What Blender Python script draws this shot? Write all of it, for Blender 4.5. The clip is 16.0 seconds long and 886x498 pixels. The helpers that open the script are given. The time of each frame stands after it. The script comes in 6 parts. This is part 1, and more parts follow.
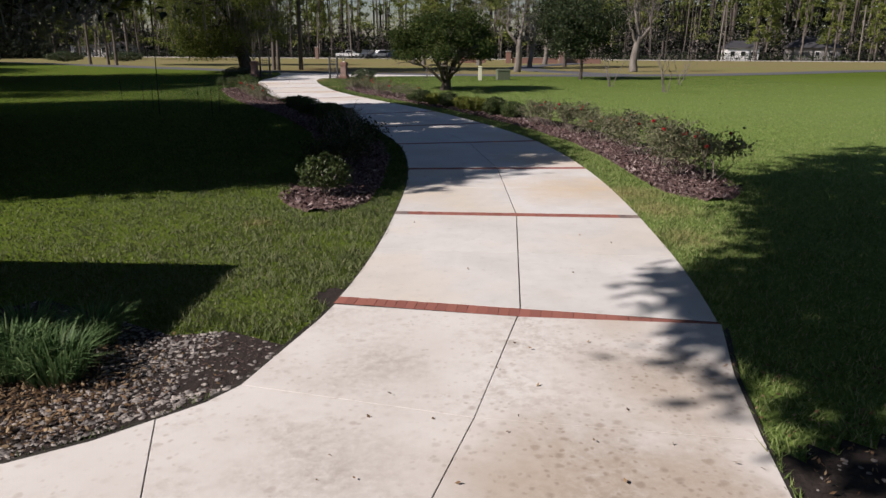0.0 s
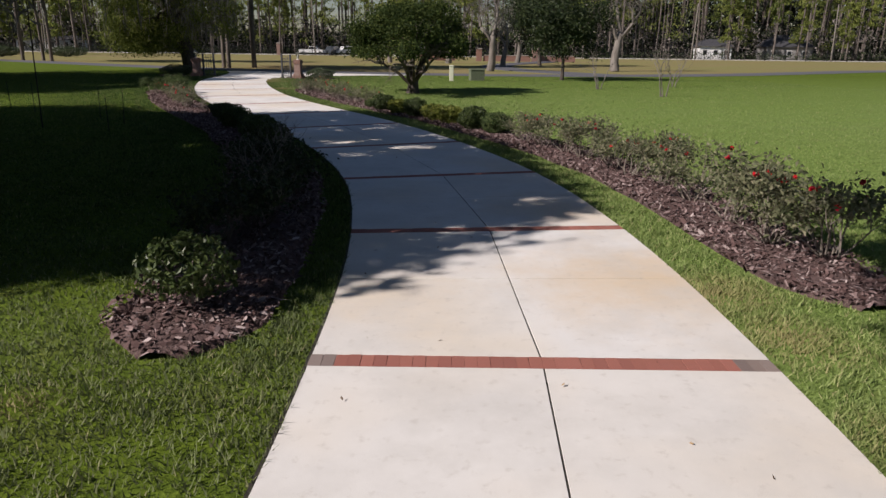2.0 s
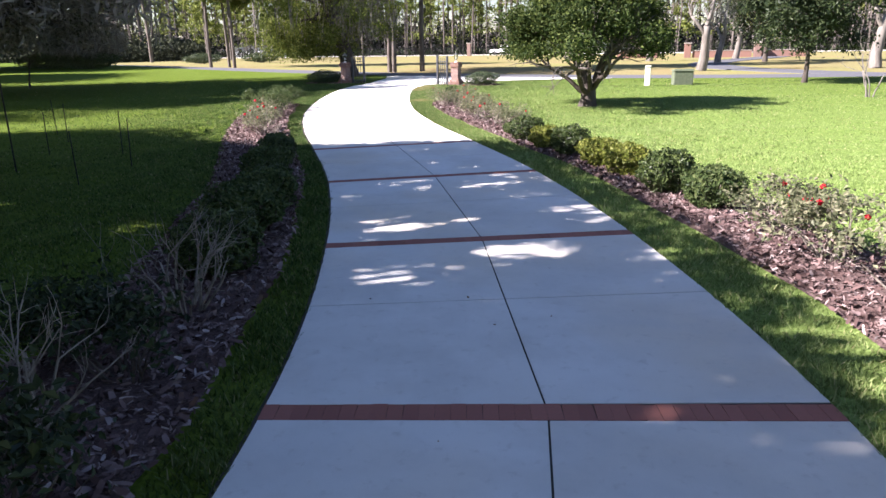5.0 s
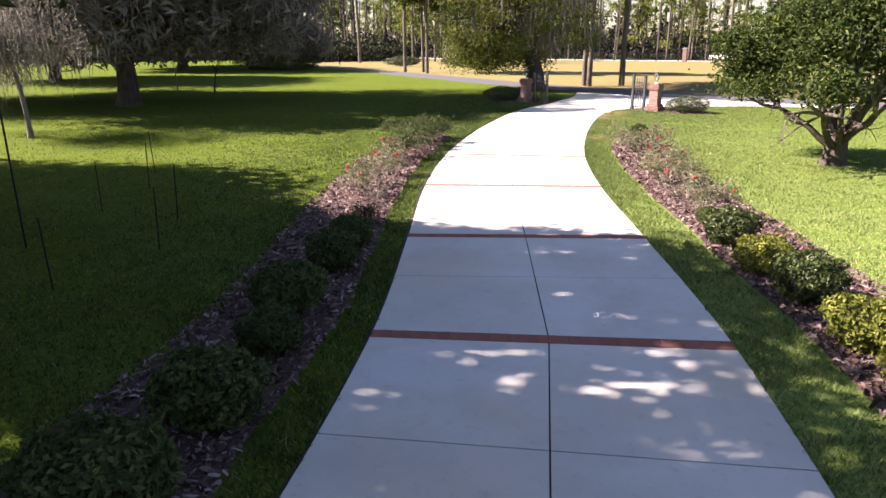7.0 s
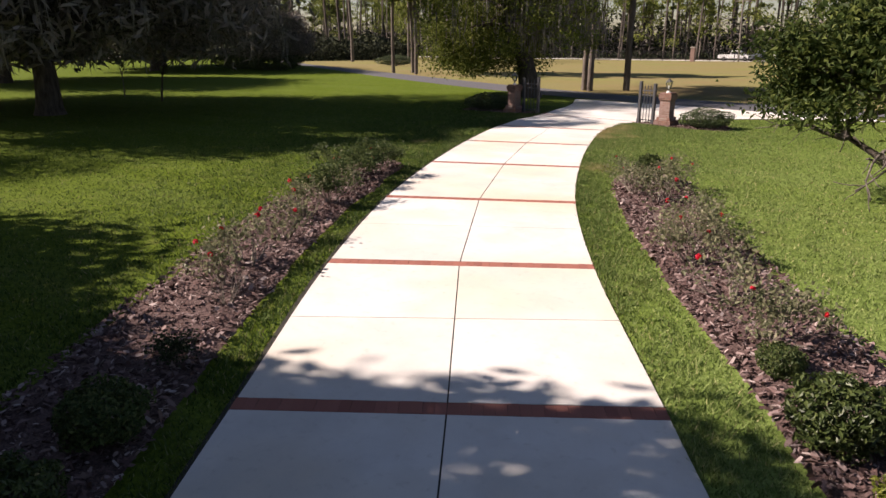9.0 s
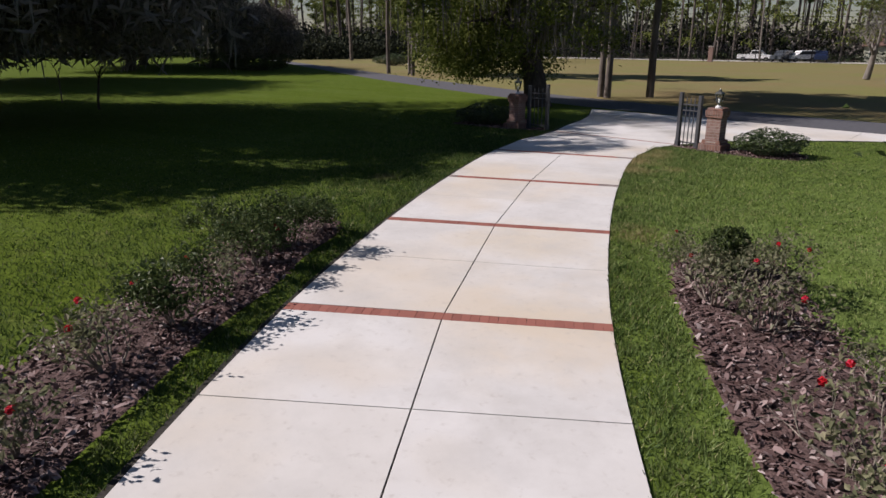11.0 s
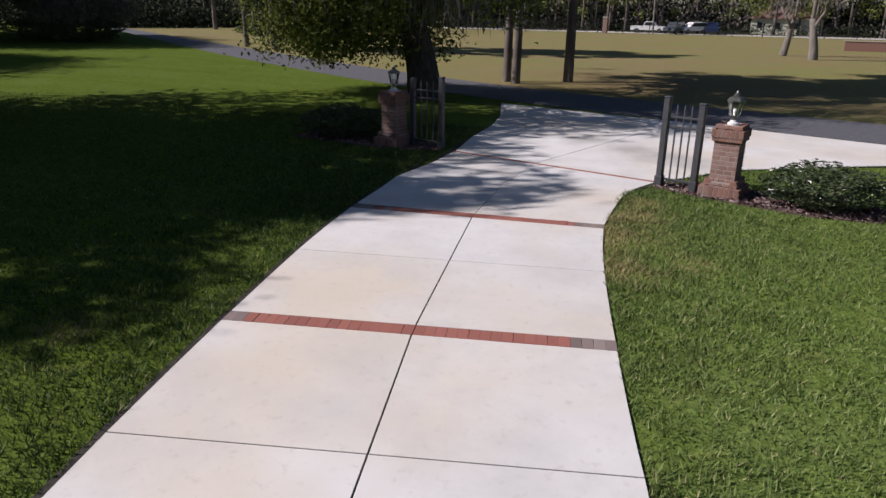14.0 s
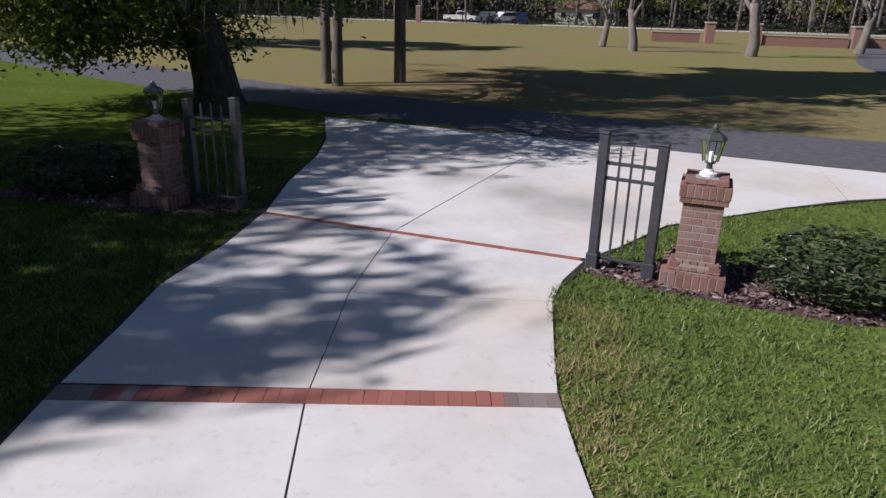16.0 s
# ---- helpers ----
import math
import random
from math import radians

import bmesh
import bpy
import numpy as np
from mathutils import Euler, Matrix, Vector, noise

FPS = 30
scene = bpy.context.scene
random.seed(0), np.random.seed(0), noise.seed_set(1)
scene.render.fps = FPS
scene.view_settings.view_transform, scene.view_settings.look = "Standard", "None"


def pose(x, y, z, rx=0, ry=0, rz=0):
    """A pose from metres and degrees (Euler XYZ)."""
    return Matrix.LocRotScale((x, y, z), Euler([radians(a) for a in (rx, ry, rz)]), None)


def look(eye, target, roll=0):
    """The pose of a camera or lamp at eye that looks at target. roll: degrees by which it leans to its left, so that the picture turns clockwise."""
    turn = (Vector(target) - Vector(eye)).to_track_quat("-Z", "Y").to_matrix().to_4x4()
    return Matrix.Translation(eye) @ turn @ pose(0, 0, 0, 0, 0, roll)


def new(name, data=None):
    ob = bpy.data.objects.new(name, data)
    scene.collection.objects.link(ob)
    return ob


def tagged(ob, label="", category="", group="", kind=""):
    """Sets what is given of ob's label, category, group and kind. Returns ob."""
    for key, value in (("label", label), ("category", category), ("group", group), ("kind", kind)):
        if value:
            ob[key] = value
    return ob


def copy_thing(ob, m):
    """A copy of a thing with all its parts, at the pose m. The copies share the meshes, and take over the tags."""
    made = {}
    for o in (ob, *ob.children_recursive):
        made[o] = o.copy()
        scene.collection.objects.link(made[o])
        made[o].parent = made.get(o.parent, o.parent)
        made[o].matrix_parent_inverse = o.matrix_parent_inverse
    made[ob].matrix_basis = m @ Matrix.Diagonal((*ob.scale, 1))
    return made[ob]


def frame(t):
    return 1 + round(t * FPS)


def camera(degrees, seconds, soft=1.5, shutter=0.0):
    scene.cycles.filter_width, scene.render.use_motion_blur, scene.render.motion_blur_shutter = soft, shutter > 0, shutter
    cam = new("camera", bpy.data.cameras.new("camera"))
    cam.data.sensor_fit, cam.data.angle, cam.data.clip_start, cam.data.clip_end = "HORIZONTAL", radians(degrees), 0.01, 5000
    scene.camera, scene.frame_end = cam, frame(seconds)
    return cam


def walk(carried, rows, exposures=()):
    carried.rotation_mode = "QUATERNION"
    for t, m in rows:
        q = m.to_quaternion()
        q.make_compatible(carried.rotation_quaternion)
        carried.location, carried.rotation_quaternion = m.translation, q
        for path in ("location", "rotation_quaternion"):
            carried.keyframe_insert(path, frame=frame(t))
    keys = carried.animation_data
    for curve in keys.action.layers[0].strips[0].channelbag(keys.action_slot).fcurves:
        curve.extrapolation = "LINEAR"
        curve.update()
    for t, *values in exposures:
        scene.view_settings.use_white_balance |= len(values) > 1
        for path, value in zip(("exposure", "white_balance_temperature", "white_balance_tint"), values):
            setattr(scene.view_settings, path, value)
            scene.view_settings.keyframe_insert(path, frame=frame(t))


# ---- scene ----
cam = camera(65.5, 16.0)
PATH = [
    (0, (1.043, -1.987, 2.481), (0.959, -0.073, 1.906), 0.3),
    (0.5, (0.996, -1.297, 2.477), (0.938, 0.617, 1.902), 0.3),
    (1, (0.932, -0.056, 2.466), (0.93, 1.859, 1.889), 0.4),
    (1.5, (0.898, 1.506, 2.454), (0.898, 3.42, 1.874), 0.6),
    (2, (0.895, 3.224, 2.423), (0.9, 5.137, 1.841), 0.7),
    (2.5, (1.019, 5.036, 2.369), (1.013, 6.949, 1.786), 0.3),
    (3, (1.114, 6.66, 2.324), (1.094, 8.573, 1.742), 0.4),
    (3.2, (1.152, 7.273, 2.327), (1.104, 9.186, 1.745), 0.1),
    (5.3, (1.377, 12.657, 2.274), (0.799, 14.481, 1.69), -0.6),
    (5.5, (1.316, 13.06, 2.271), (0.709, 14.874, 1.688), -0.2),
    (6, (1.12, 14.425, 2.258), (0.209, 16.105, 1.671), -0.0),
    (6.5, (0.857, 15.945, 2.526), (-0.179, 17.553, 1.943), -0.3),
    (7, (0.531, 17.38, 2.918), (-0.509, 18.987, 2.339), -0.3),
    (7.5, (0.168, 18.687, 2.949), (-0.873, 20.293, 2.369), -0.3),
    (8, (-0.157, 19.876, 2.968), (-1.202, 21.479, 2.385), -0.3),
    (8.2, (-0.318, 20.341, 2.986), (-1.362, 21.943, 2.402), -0.3),
    (10.3, (-2.845, 25.897, 2.972), (-3.91, 27.485, 2.386), -0.0),
    (10.5, (-3.074, 26.387, 2.982), (-4.143, 27.972, 2.393), -0.1),
    (11, (-3.81, 27.846, 2.959), (-4.876, 29.432, 2.369), -0.0),
    (11.5, (-4.519, 29.281, 2.937), (-5.577, 30.872, 2.345), -0.2),
    (12, (-5.175, 30.646, 2.918), (-6.223, 32.238, 2.311), -0.2),
    (12.5, (-5.856, 32.061, 2.888), (-6.834, 33.69, 2.263), 0.0),
    (13, (-6.474, 33.331, 2.881), (-7.384, 34.992, 2.24), 0.2),
    (13.5, (-7.112, 34.614, 2.845), (-7.972, 36.297, 2.19), 0.4),
    (14, (-7.715, 35.875, 2.829), (-8.507, 37.586, 2.162), 0.7),
    (14.5, (-8.234, 37.1, 2.803), (-8.932, 38.849, 2.128), 0.8),
    (15, (-8.742, 38.263, 2.772), (-9.341, 40.046, 2.093), 1.0),
    (15.5, (-9.212, 39.432, 2.742), (-9.737, 41.237, 2.058), 0.9),
    (16, (-9.645, 40.557, 2.726), (-9.957, 42.41, 2.039), 1.5),
]
walk(cam, [(t, look(eye, target, roll)) for t, eye, target, roll in PATH],
     exposures=[(0.0, 0.25, 6300, 17), (2.2, 0.25, 6300, 17), (3.2, 0.6, 5850, 17), (5.3, 2.2, 6050, 23), (6.2, 1.97, 6300, 26), (7, 2.1, 6900, 27), (8.2, 1.62, 7300, 25),
                (10.3, 0.2, 6300, 19), (14.0, 0.2, 6000, 20), (16.0, 0.2, 5800, 20)])

# ---- light ----
SUN_FROM = Vector((-0.90, -0.44, 0.76)).normalized()
world = bpy.data.worlds.new("sky")
scene.world = world
world.use_nodes = True
wn = world.node_tree
sky = wn.nodes.new("ShaderNodeTexSky")
sky.sky_type = "NISHITA"
sky.sun_disc = False
sky.dust_density = 0.4
sky.ozone_density = 1.6
sky.sun_elevation = math.asin(SUN_FROM.z)
sky.sun_rotation = math.atan2(SUN_FROM.x, SUN_FROM.y)
wn.links.new(sky.outputs[0], wn.nodes["Background"].inputs[0])
wn.nodes["Background"].inputs[1].default_value = 0.044
sun = new("sun", bpy.data.lights.new("sun", "SUN"))
sun.data.energy = 5.0
sun.data.angle = radians(0.53)
sun.data.color = (1.0, 0.92, 0.83)
sun.matrix_world = look(SUN_FROM * 60, (0, 0, 0))


# ---- materials ----
class Mat:
    """A small node-tree builder on one principled shader."""

    def __init__(self, name, rough=0.8, metal=0.0, spec=0.3):
        self.m = bpy.data.materials.new(name)
        self.m.use_nodes = True
        self.t = self.m.node_tree
        self.b = self.t.nodes["Principled BSDF"]
        self.b.inputs["Roughness"].default_value = rough
        self.b.inputs["Metallic"].default_value = metal
        self.b.inputs["Specular IOR Level"].default_value = spec
        self.coord = None

    def node(self, kind, **kw):
        n = self.t.nodes.new(kind)
        for k, v in kw.items():
            n.inputs[k.replace("_", " ")].default_value = v
        return n

    def link(self, a, b):
        self.t.links.new(a, b)

    def pos(self, space="Object"):
        if space == "World":
            return self.t.nodes.new("ShaderNodeNewGeometry").outputs["Position"]
        return self.t.nodes.new("ShaderNodeTexCoord").outputs[space]

    def noise(self, scale, detail=4, rough=0.6, space="World", stretch=None):
        n = self.node("ShaderNodeTexNoise", Scale=scale, Detail=detail, Roughness=rough)
        src = self.pos(space)
        if stretch:
            mp = self.t.nodes.new("ShaderNodeMapping")
            mp.inputs["Scale"].default_value = stretch
            self.link(src, mp.inputs[0])
            src = mp.outputs[0]
        self.link(src, n.inputs["Vector"])
        return n.outputs["Fac"]

    def ramp(self, fac, stops):
        r = self.t.nodes.new("ShaderNodeValToRGB")
        e = r.color_ramp.elements
        while len(e) < len(stops):
            e.new(0.5)
        for el, (p, c) in zip(e, stops):
            el.position = p
            el.color = (c, c, c, 1) if isinstance(c, (int, float)) else (*c, 1)
        self.link(fac, r.inputs[0])
        return r.outputs[0]

    def mix(self, fac, a, b, mode="MIX"):
        n = self.t.nodes.new("ShaderNodeMix")
        n.data_type = "RGBA"
        n.blend_type = mode
        for sock, v in ((n.inputs[0], fac), (n.inputs[6], a), (n.inputs[7], b)):
            if isinstance(v, (int, float)):
                sock.default_value = v
            elif isinstance(v, tuple):
                sock.default_value = (*v, 1)
            else:
                self.link(v, sock)
        return n.outputs[2]

    def stain(self, x, y, r, amount):
        """A blot with a ragged rim round one place."""
        d = self.t.nodes.new("ShaderNodeVectorMath")
        d.operation = "DISTANCE"
        flat = self.t.nodes.new("ShaderNodeVectorMath")
        flat.operation = "MULTIPLY"
        flat.inputs[1].default_value = (1, 1, 0)
        self.link(self.pos("World"), flat.inputs[0])
        self.link(flat.outputs[0], d.inputs[0])
        d.inputs[1].default_value = (x, y, 0)
        w = self.node("ShaderNodeMath")
        w.operation = "MULTIPLY_ADD"
        self.link(self.noise(1.6, 5, 0.65), w.inputs[0])
        w.inputs[1].default_value = r * 1.1
        self.link(d.outputs["Value"], w.inputs[2])
        q = self.node("ShaderNodeMapRange")
        q.interpolation_type = "SMOOTHSTEP"
        q.inputs["From Min"].default_value = r * 1.55
        q.inputs["From Max"].default_value = r * 0.55
        q.inputs["To Max"].default_value = amount
        self.link(w.outputs[0], q.inputs["Value"])
        return q.outputs[0]

    def random(self, island=True):
        if island:
            return self.t.nodes.new("ShaderNodeNewGeometry").outputs["Random Per Island"]
        return self.t.nodes.new("ShaderNodeObjectInfo").outputs["Random"]

    def color(self, c):
        if isinstance(c, tuple):
            self.b.inputs["Base Color"].default_value = (*c, 1)
        else:
            self.link(c, self.b.inputs["Base Color"])
        return self

    def bump(self, fac, strength=0.4, distance=0.01):
        n = self.node("ShaderNodeBump", Strength=strength, Distance=distance)
        self.link(fac, n.inputs["Height"])
        self.link(n.outputs[0], self.b.inputs["Normal"])
        return self

    def leaf(self, col, amount=0.35):
        """Lets light through, as thin leaves do."""
        tr = self.t.nodes.new("ShaderNodeBsdfTranslucent")
        if isinstance(col, tuple):
            tr.inputs[0].default_value = (*col, 1)
        else:
            self.link(col, tr.inputs[0])
        mx = self.t.nodes.new("ShaderNodeMixShader")
        mx.inputs[0].default_value = amount
        out = self.t.nodes["Material Output"]
        self.link(self.b.outputs[0], mx.inputs[1])
        self.link(tr.outputs[0], mx.inputs[2])
        self.link(mx.outputs[0], out.inputs[0])
        return self


def leaf_mat(name, dark, mid, light, rough=0.55, amount=0.3, spec=0.16):
    m = Mat(name, rough, spec=spec)
    c = m.ramp(m.random(), [(0.0, dark), (0.55, mid), (1.0, light)])
    c = m.mix(m.ramp(m.noise(0.9, 2), [(0.35, 0.0), (0.7, 0.45)]), c, dark)
    return m.color(c).leaf(c, amount).m


def bark_mat(name, dark, light, scale=9):
    m = Mat(name, 0.95, spec=0.1)
    n = m.noise(scale, 5, 0.65, "Object", (1, 1, 0.22))
    c = m.ramp(n, [(0.3, dark), (0.7, light)])
    c = m.mix(m.ramp(m.noise(0.8, 3, space="Object"), [(0.4, 0.0), (0.7, 0.5)]), c, tuple(0.6 * v for v in light))
    return m.color(c).bump(n, 0.8, 0.04).m


def concrete_mat():
    m = Mat("concrete", 0.85, spec=0.25)
    base = m.ramp(m.noise(1.3, 5), [(0.3, (0.54, 0.52, 0.48)), (0.7, (0.68, 0.665, 0.63))])
    tint = m.mix(m.random(False), (0.66, 0.635, 0.585), (0.72, 0.715, 0.695))
    c = m.mix(0.5, base, tint)
    # rusty water stains in broad patches
    rust = m.ramp(m.noise(0.33, 3), [(0.46, 0.0), (0.66, 0.5)])
    c = m.mix(rust, c, (0.60, 0.49, 0.33))
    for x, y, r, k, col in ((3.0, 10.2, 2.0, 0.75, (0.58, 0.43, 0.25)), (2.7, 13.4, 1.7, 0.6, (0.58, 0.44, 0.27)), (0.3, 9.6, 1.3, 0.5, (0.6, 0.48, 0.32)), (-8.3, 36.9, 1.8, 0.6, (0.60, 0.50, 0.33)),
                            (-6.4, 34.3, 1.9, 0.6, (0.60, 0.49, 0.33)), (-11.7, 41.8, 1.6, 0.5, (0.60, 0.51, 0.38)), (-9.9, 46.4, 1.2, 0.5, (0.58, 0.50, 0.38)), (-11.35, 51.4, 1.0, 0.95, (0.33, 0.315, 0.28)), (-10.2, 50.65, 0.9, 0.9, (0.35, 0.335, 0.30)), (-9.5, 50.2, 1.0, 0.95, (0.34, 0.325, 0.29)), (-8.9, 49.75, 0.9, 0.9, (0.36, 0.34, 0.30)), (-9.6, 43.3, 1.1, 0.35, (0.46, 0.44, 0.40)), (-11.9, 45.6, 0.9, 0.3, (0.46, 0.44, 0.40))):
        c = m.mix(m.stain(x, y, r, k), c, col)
    grey = m.ramp(m.noise(0.75, 5, 0.7), [(0.45, 0.0), (0.68, 0.6)])
    c = m.mix(grey, c, (0.49, 0.475, 0.44))
    spots = m.ramp(m.noise(9, 3, 0.7), [(0.57, 0.0), (0.74, 0.36)])
    c = m.mix(spots, c, (0.36, 0.32, 0.27))
    fine = m.noise(160, 3, 0.7)
    c = m.mix(0.12, c, m.ramp(fine, [(0.3, 0.35), (0.7, 0.9)]))
    return m.color(c).bump(fine, 0.25, 0.002).m


def stained_concrete_mat():
    """Older slabs by the house, mottled brown with mildew and leaf stains."""
    m = Mat("stained_concrete", 0.88, spec=0.2)
    base = m.ramp(m.noise(1.1, 5), [(0.3, (0.60, 0.565, 0.52)), (0.7, (0.71, 0.685, 0.645))])
    big = m.ramp(m.noise(0.9, 4, 0.65), [(0.44, 0.0), (0.66, 0.6)])
    blot = m.ramp(m.noise(9, 5, 0.75), [(0.42, 0.0), (0.62, 1.0)])
    k = m.mix(1.0, big, blot, "MULTIPLY")
    c = m.mix(k, base, (0.29, 0.24, 0.185))
    for x, y, r, k in ((1.9, 1.35, 1.15, 1.0), (0.3, 2.9, 0.8, 0.35), (2.6, 2.9, 0.9, 0.6), (0.2, 1.6, 0.9, 0.35)):
        c = m.mix(m.mix(1.0, m.stain(x, y, r, k), m.ramp(m.noise(14, 4, 0.7), [(0.3, 0.2), (0.6, 1.0)]), "MULTIPLY"), c, (0.22, 0.175, 0.125))
    # a tan wash, and brown prints left by fallen leaves
    for x, y, r, k in ((1.4, 1.55, 1.0, 0.75), (2.3, 1.5, 0.9, 0.7), (2.5, 2.7, 1.1, 0.6), (2.4, 4.0, 0.6, 0.6)):
        c = m.mix(m.stain(x, y, r, k), c, (0.44, 0.36, 0.275))
    prints = None
    for scale, rim in ((7.5, 0.27), (15.0, 0.30)):
        cells = m.node("ShaderNodeTexVoronoi")
        cells.inputs["Scale"].default_value = scale
        wobble = m.mix(0.06, m.pos("World"), m.noise(9, 3))
        m.link(wobble, cells.inputs["Vector"])
        dots = m.ramp(cells.outputs["Distance"], [(rim * 0.45, 1.0), (rim, 0.0)])
        prints = dots if prints is None else m.mix(1.0, prints, dots, "LIGHTEN")
    where = m.ramp(m.noise(1.3, 4), [(0.44, 0.04), (0.64, 0.45)])
    for x, y, r in ((2.0, 1.6, 1.4), (2.55, 2.8, 1.2)):
        where = m.mix(1.0, where, m.stain(x, y, r, 0.75), "LIGHTEN")
    c = m.mix(m.mix(1.0, prints, where, "MULTIPLY"), c, (0.25, 0.185, 0.13))
    c = m.mix(0.10, c, m.ramp(m.noise(160, 3, 0.7), [(0.3, 0.35), (0.7, 0.9)]))
    return m.color(c).bump(m.noise(150, 3), 0.25, 0.002).m


def simple(name, dark, light, scale=20, rough=0.8, metal=0.0, spec=0.3, bump=0.2, dist=0.005, space="Object"):
    m = Mat(name, rough, metal, spec)
    n = m.noise(scale, 5, 0.65, space)
    m.color(m.ramp(n, [(0.3, dark), (0.7, light)]))
    if bump:
        m.bump(n, bump, dist)
    return m.m


def brick_mat(name, a, b, c):
    m = Mat(name, 0.85, spec=0.2)
    col = m.ramp(m.random(False), [(0.0, a), (0.45, b), (1.0, c)])
    n = m.noise(45, 5, 0.7)
    col = m.mix(m.ramp(n, [(0.35, 0.0), (0.75, 0.4)]), col, (0.20, 0.11, 0.08))
    return m.color(col).bump(n, 0.4, 0.004).m


def lit_side_mask(m):
    """Mask for grass paled as if lit: 0 on the oaks' side of the drive and by the gate, 1 on the open lawn."""
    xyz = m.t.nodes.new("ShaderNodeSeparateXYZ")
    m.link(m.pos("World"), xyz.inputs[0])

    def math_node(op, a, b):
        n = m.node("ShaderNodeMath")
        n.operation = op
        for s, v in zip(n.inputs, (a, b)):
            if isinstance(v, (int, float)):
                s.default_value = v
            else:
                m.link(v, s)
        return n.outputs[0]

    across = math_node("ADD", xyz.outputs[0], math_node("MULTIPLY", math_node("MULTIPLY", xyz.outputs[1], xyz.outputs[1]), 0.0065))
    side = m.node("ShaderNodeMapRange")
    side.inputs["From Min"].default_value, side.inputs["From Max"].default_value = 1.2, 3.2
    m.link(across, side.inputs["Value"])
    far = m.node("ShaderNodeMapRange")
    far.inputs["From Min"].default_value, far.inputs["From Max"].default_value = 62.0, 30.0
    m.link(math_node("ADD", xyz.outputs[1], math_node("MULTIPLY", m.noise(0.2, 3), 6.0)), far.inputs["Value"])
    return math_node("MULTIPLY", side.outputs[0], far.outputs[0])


def lawn_mat():
    m = Mat("lawn_soil_and_turf", 0.95, spec=0.03)
    n = m.noise(24, 5, 0.7)
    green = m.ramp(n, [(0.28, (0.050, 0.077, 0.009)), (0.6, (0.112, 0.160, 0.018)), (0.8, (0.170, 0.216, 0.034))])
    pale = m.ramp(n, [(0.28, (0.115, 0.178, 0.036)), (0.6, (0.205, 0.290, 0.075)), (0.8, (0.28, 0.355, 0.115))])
    # dry is the lit-side mask; sunlight is put into the paler grass colour
    dry = lit_side_mask(m)
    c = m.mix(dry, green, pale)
    streak = m.ramp(m.noise(0.5, 4, 0.6, stretch=(0.35, 1.6, 1)), [(0.40, 0.0), (0.70, 0.5)])
    c = m.mix(m.mix(1.0, streak, m.mix(dry, (0.35, 0.35, 0.35), (1.0, 1.0, 1.0)), "MULTIPLY"), c, (0.19, 0.245, 0.085))
    c = m.mix(m.ramp(m.noise(1.6, 3), [(0.55, 0.0), (0.80, 0.45)]), c, (0.19, 0.185, 0.065))
    tuft = m.noise(12, 5, 0.75)
    c = m.mix(m.ramp(tuft, [(0.34, 0.5), (0.58, 0.0)]), c, (0.035, 0.06, 0.010))
    return m.color(c).bump(tuft, 0.8, 0.04).m


def field_mat():
    m = Mat("dormant_field_grass", 0.95, spec=0.05)
    n = m.noise(14, 5, 0.7)
    c = m.ramp(n, [(0.3, (0.140, 0.125, 0.055)), (0.7, (0.285, 0.25, 0.115))])
    c = m.mix(m.ramp(m.noise(0.09, 3), [(0.42, 0.0), (0.66, 0.7)]), c, (0.190, 0.200, 0.060))
    c = m.mix(m.ramp(m.noise(0.22, 4), [(0.45, 0.0), (0.72, 0.65)]), c, (0.24, 0.17, 0.085))
    c = m.mix(m.stain(-12, 65, 8.0, 0.7), c, (0.20, 0.135, 0.075))
    return m.color(c).bump(n, 0.6, 0.05).m


def blade_mat():
    m = Mat("grass_blade", 0.6, spec=0.1)
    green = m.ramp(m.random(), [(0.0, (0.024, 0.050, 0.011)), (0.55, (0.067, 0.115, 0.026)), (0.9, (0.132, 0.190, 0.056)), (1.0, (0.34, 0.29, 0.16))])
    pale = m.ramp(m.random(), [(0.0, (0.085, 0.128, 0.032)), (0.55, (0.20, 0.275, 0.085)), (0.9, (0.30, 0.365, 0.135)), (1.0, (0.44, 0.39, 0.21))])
    # blades on the open side paled too, sunlight put into their colour
    c = m.mix(lit_side_mask(m), green, pale)
    patch = m.ramp(m.noise(0.9, 4), [(0.55, 0.0), (0.75, 0.45)])
    c = m.mix(patch, c, (0.18, 0.185, 0.07))
    c = m.mix(m.stain(-2.5, 6.0, 7.0, 0.65), c, (0.225, 0.235, 0.125))
    # dry patches by the drive
    for x, y, r, k in ((-9.3, 44.6, 1.0, 0.85), (-9.0, 43.4, 0.7, 0.8), (-9.2, 45.7, 0.7, 0.8), (3.75, 9.8, 0.9, 0.6), (-9.2, 46.5, 0.5, 0.7), (-8.2, 44.0, 0.45, 0.7), (3.9, 8.6, 0.9, 0.6), (3.95, 7.0, 0.7, 0.5), (-7.0, 38.2, 0.8, 0.6), (-2.0, 7.4, 0.4, 0.6), (-5.4, 31.0, 0.5, 0.5), (-13.2, 39.6, 0.5, 0.6)):
        c = m.mix(m.stain(x, y, r, k), c, (0.37, 0.29, 0.15))
    return m.color(c).leaf(c, 0.15).m


def chip_mat():
    m = Mat("bark_mulch", 0.9, spec=0.15)
    c = m.ramp(m.random(), [(0.0, (0.055, 0.033, 0.030)), (0.5, (0.145, 0.092, 0.085)), (0.85, (0.25, 0.185, 0.175)), (1.0, (0.40, 0.33, 0.31))])
    return m.color(c).m


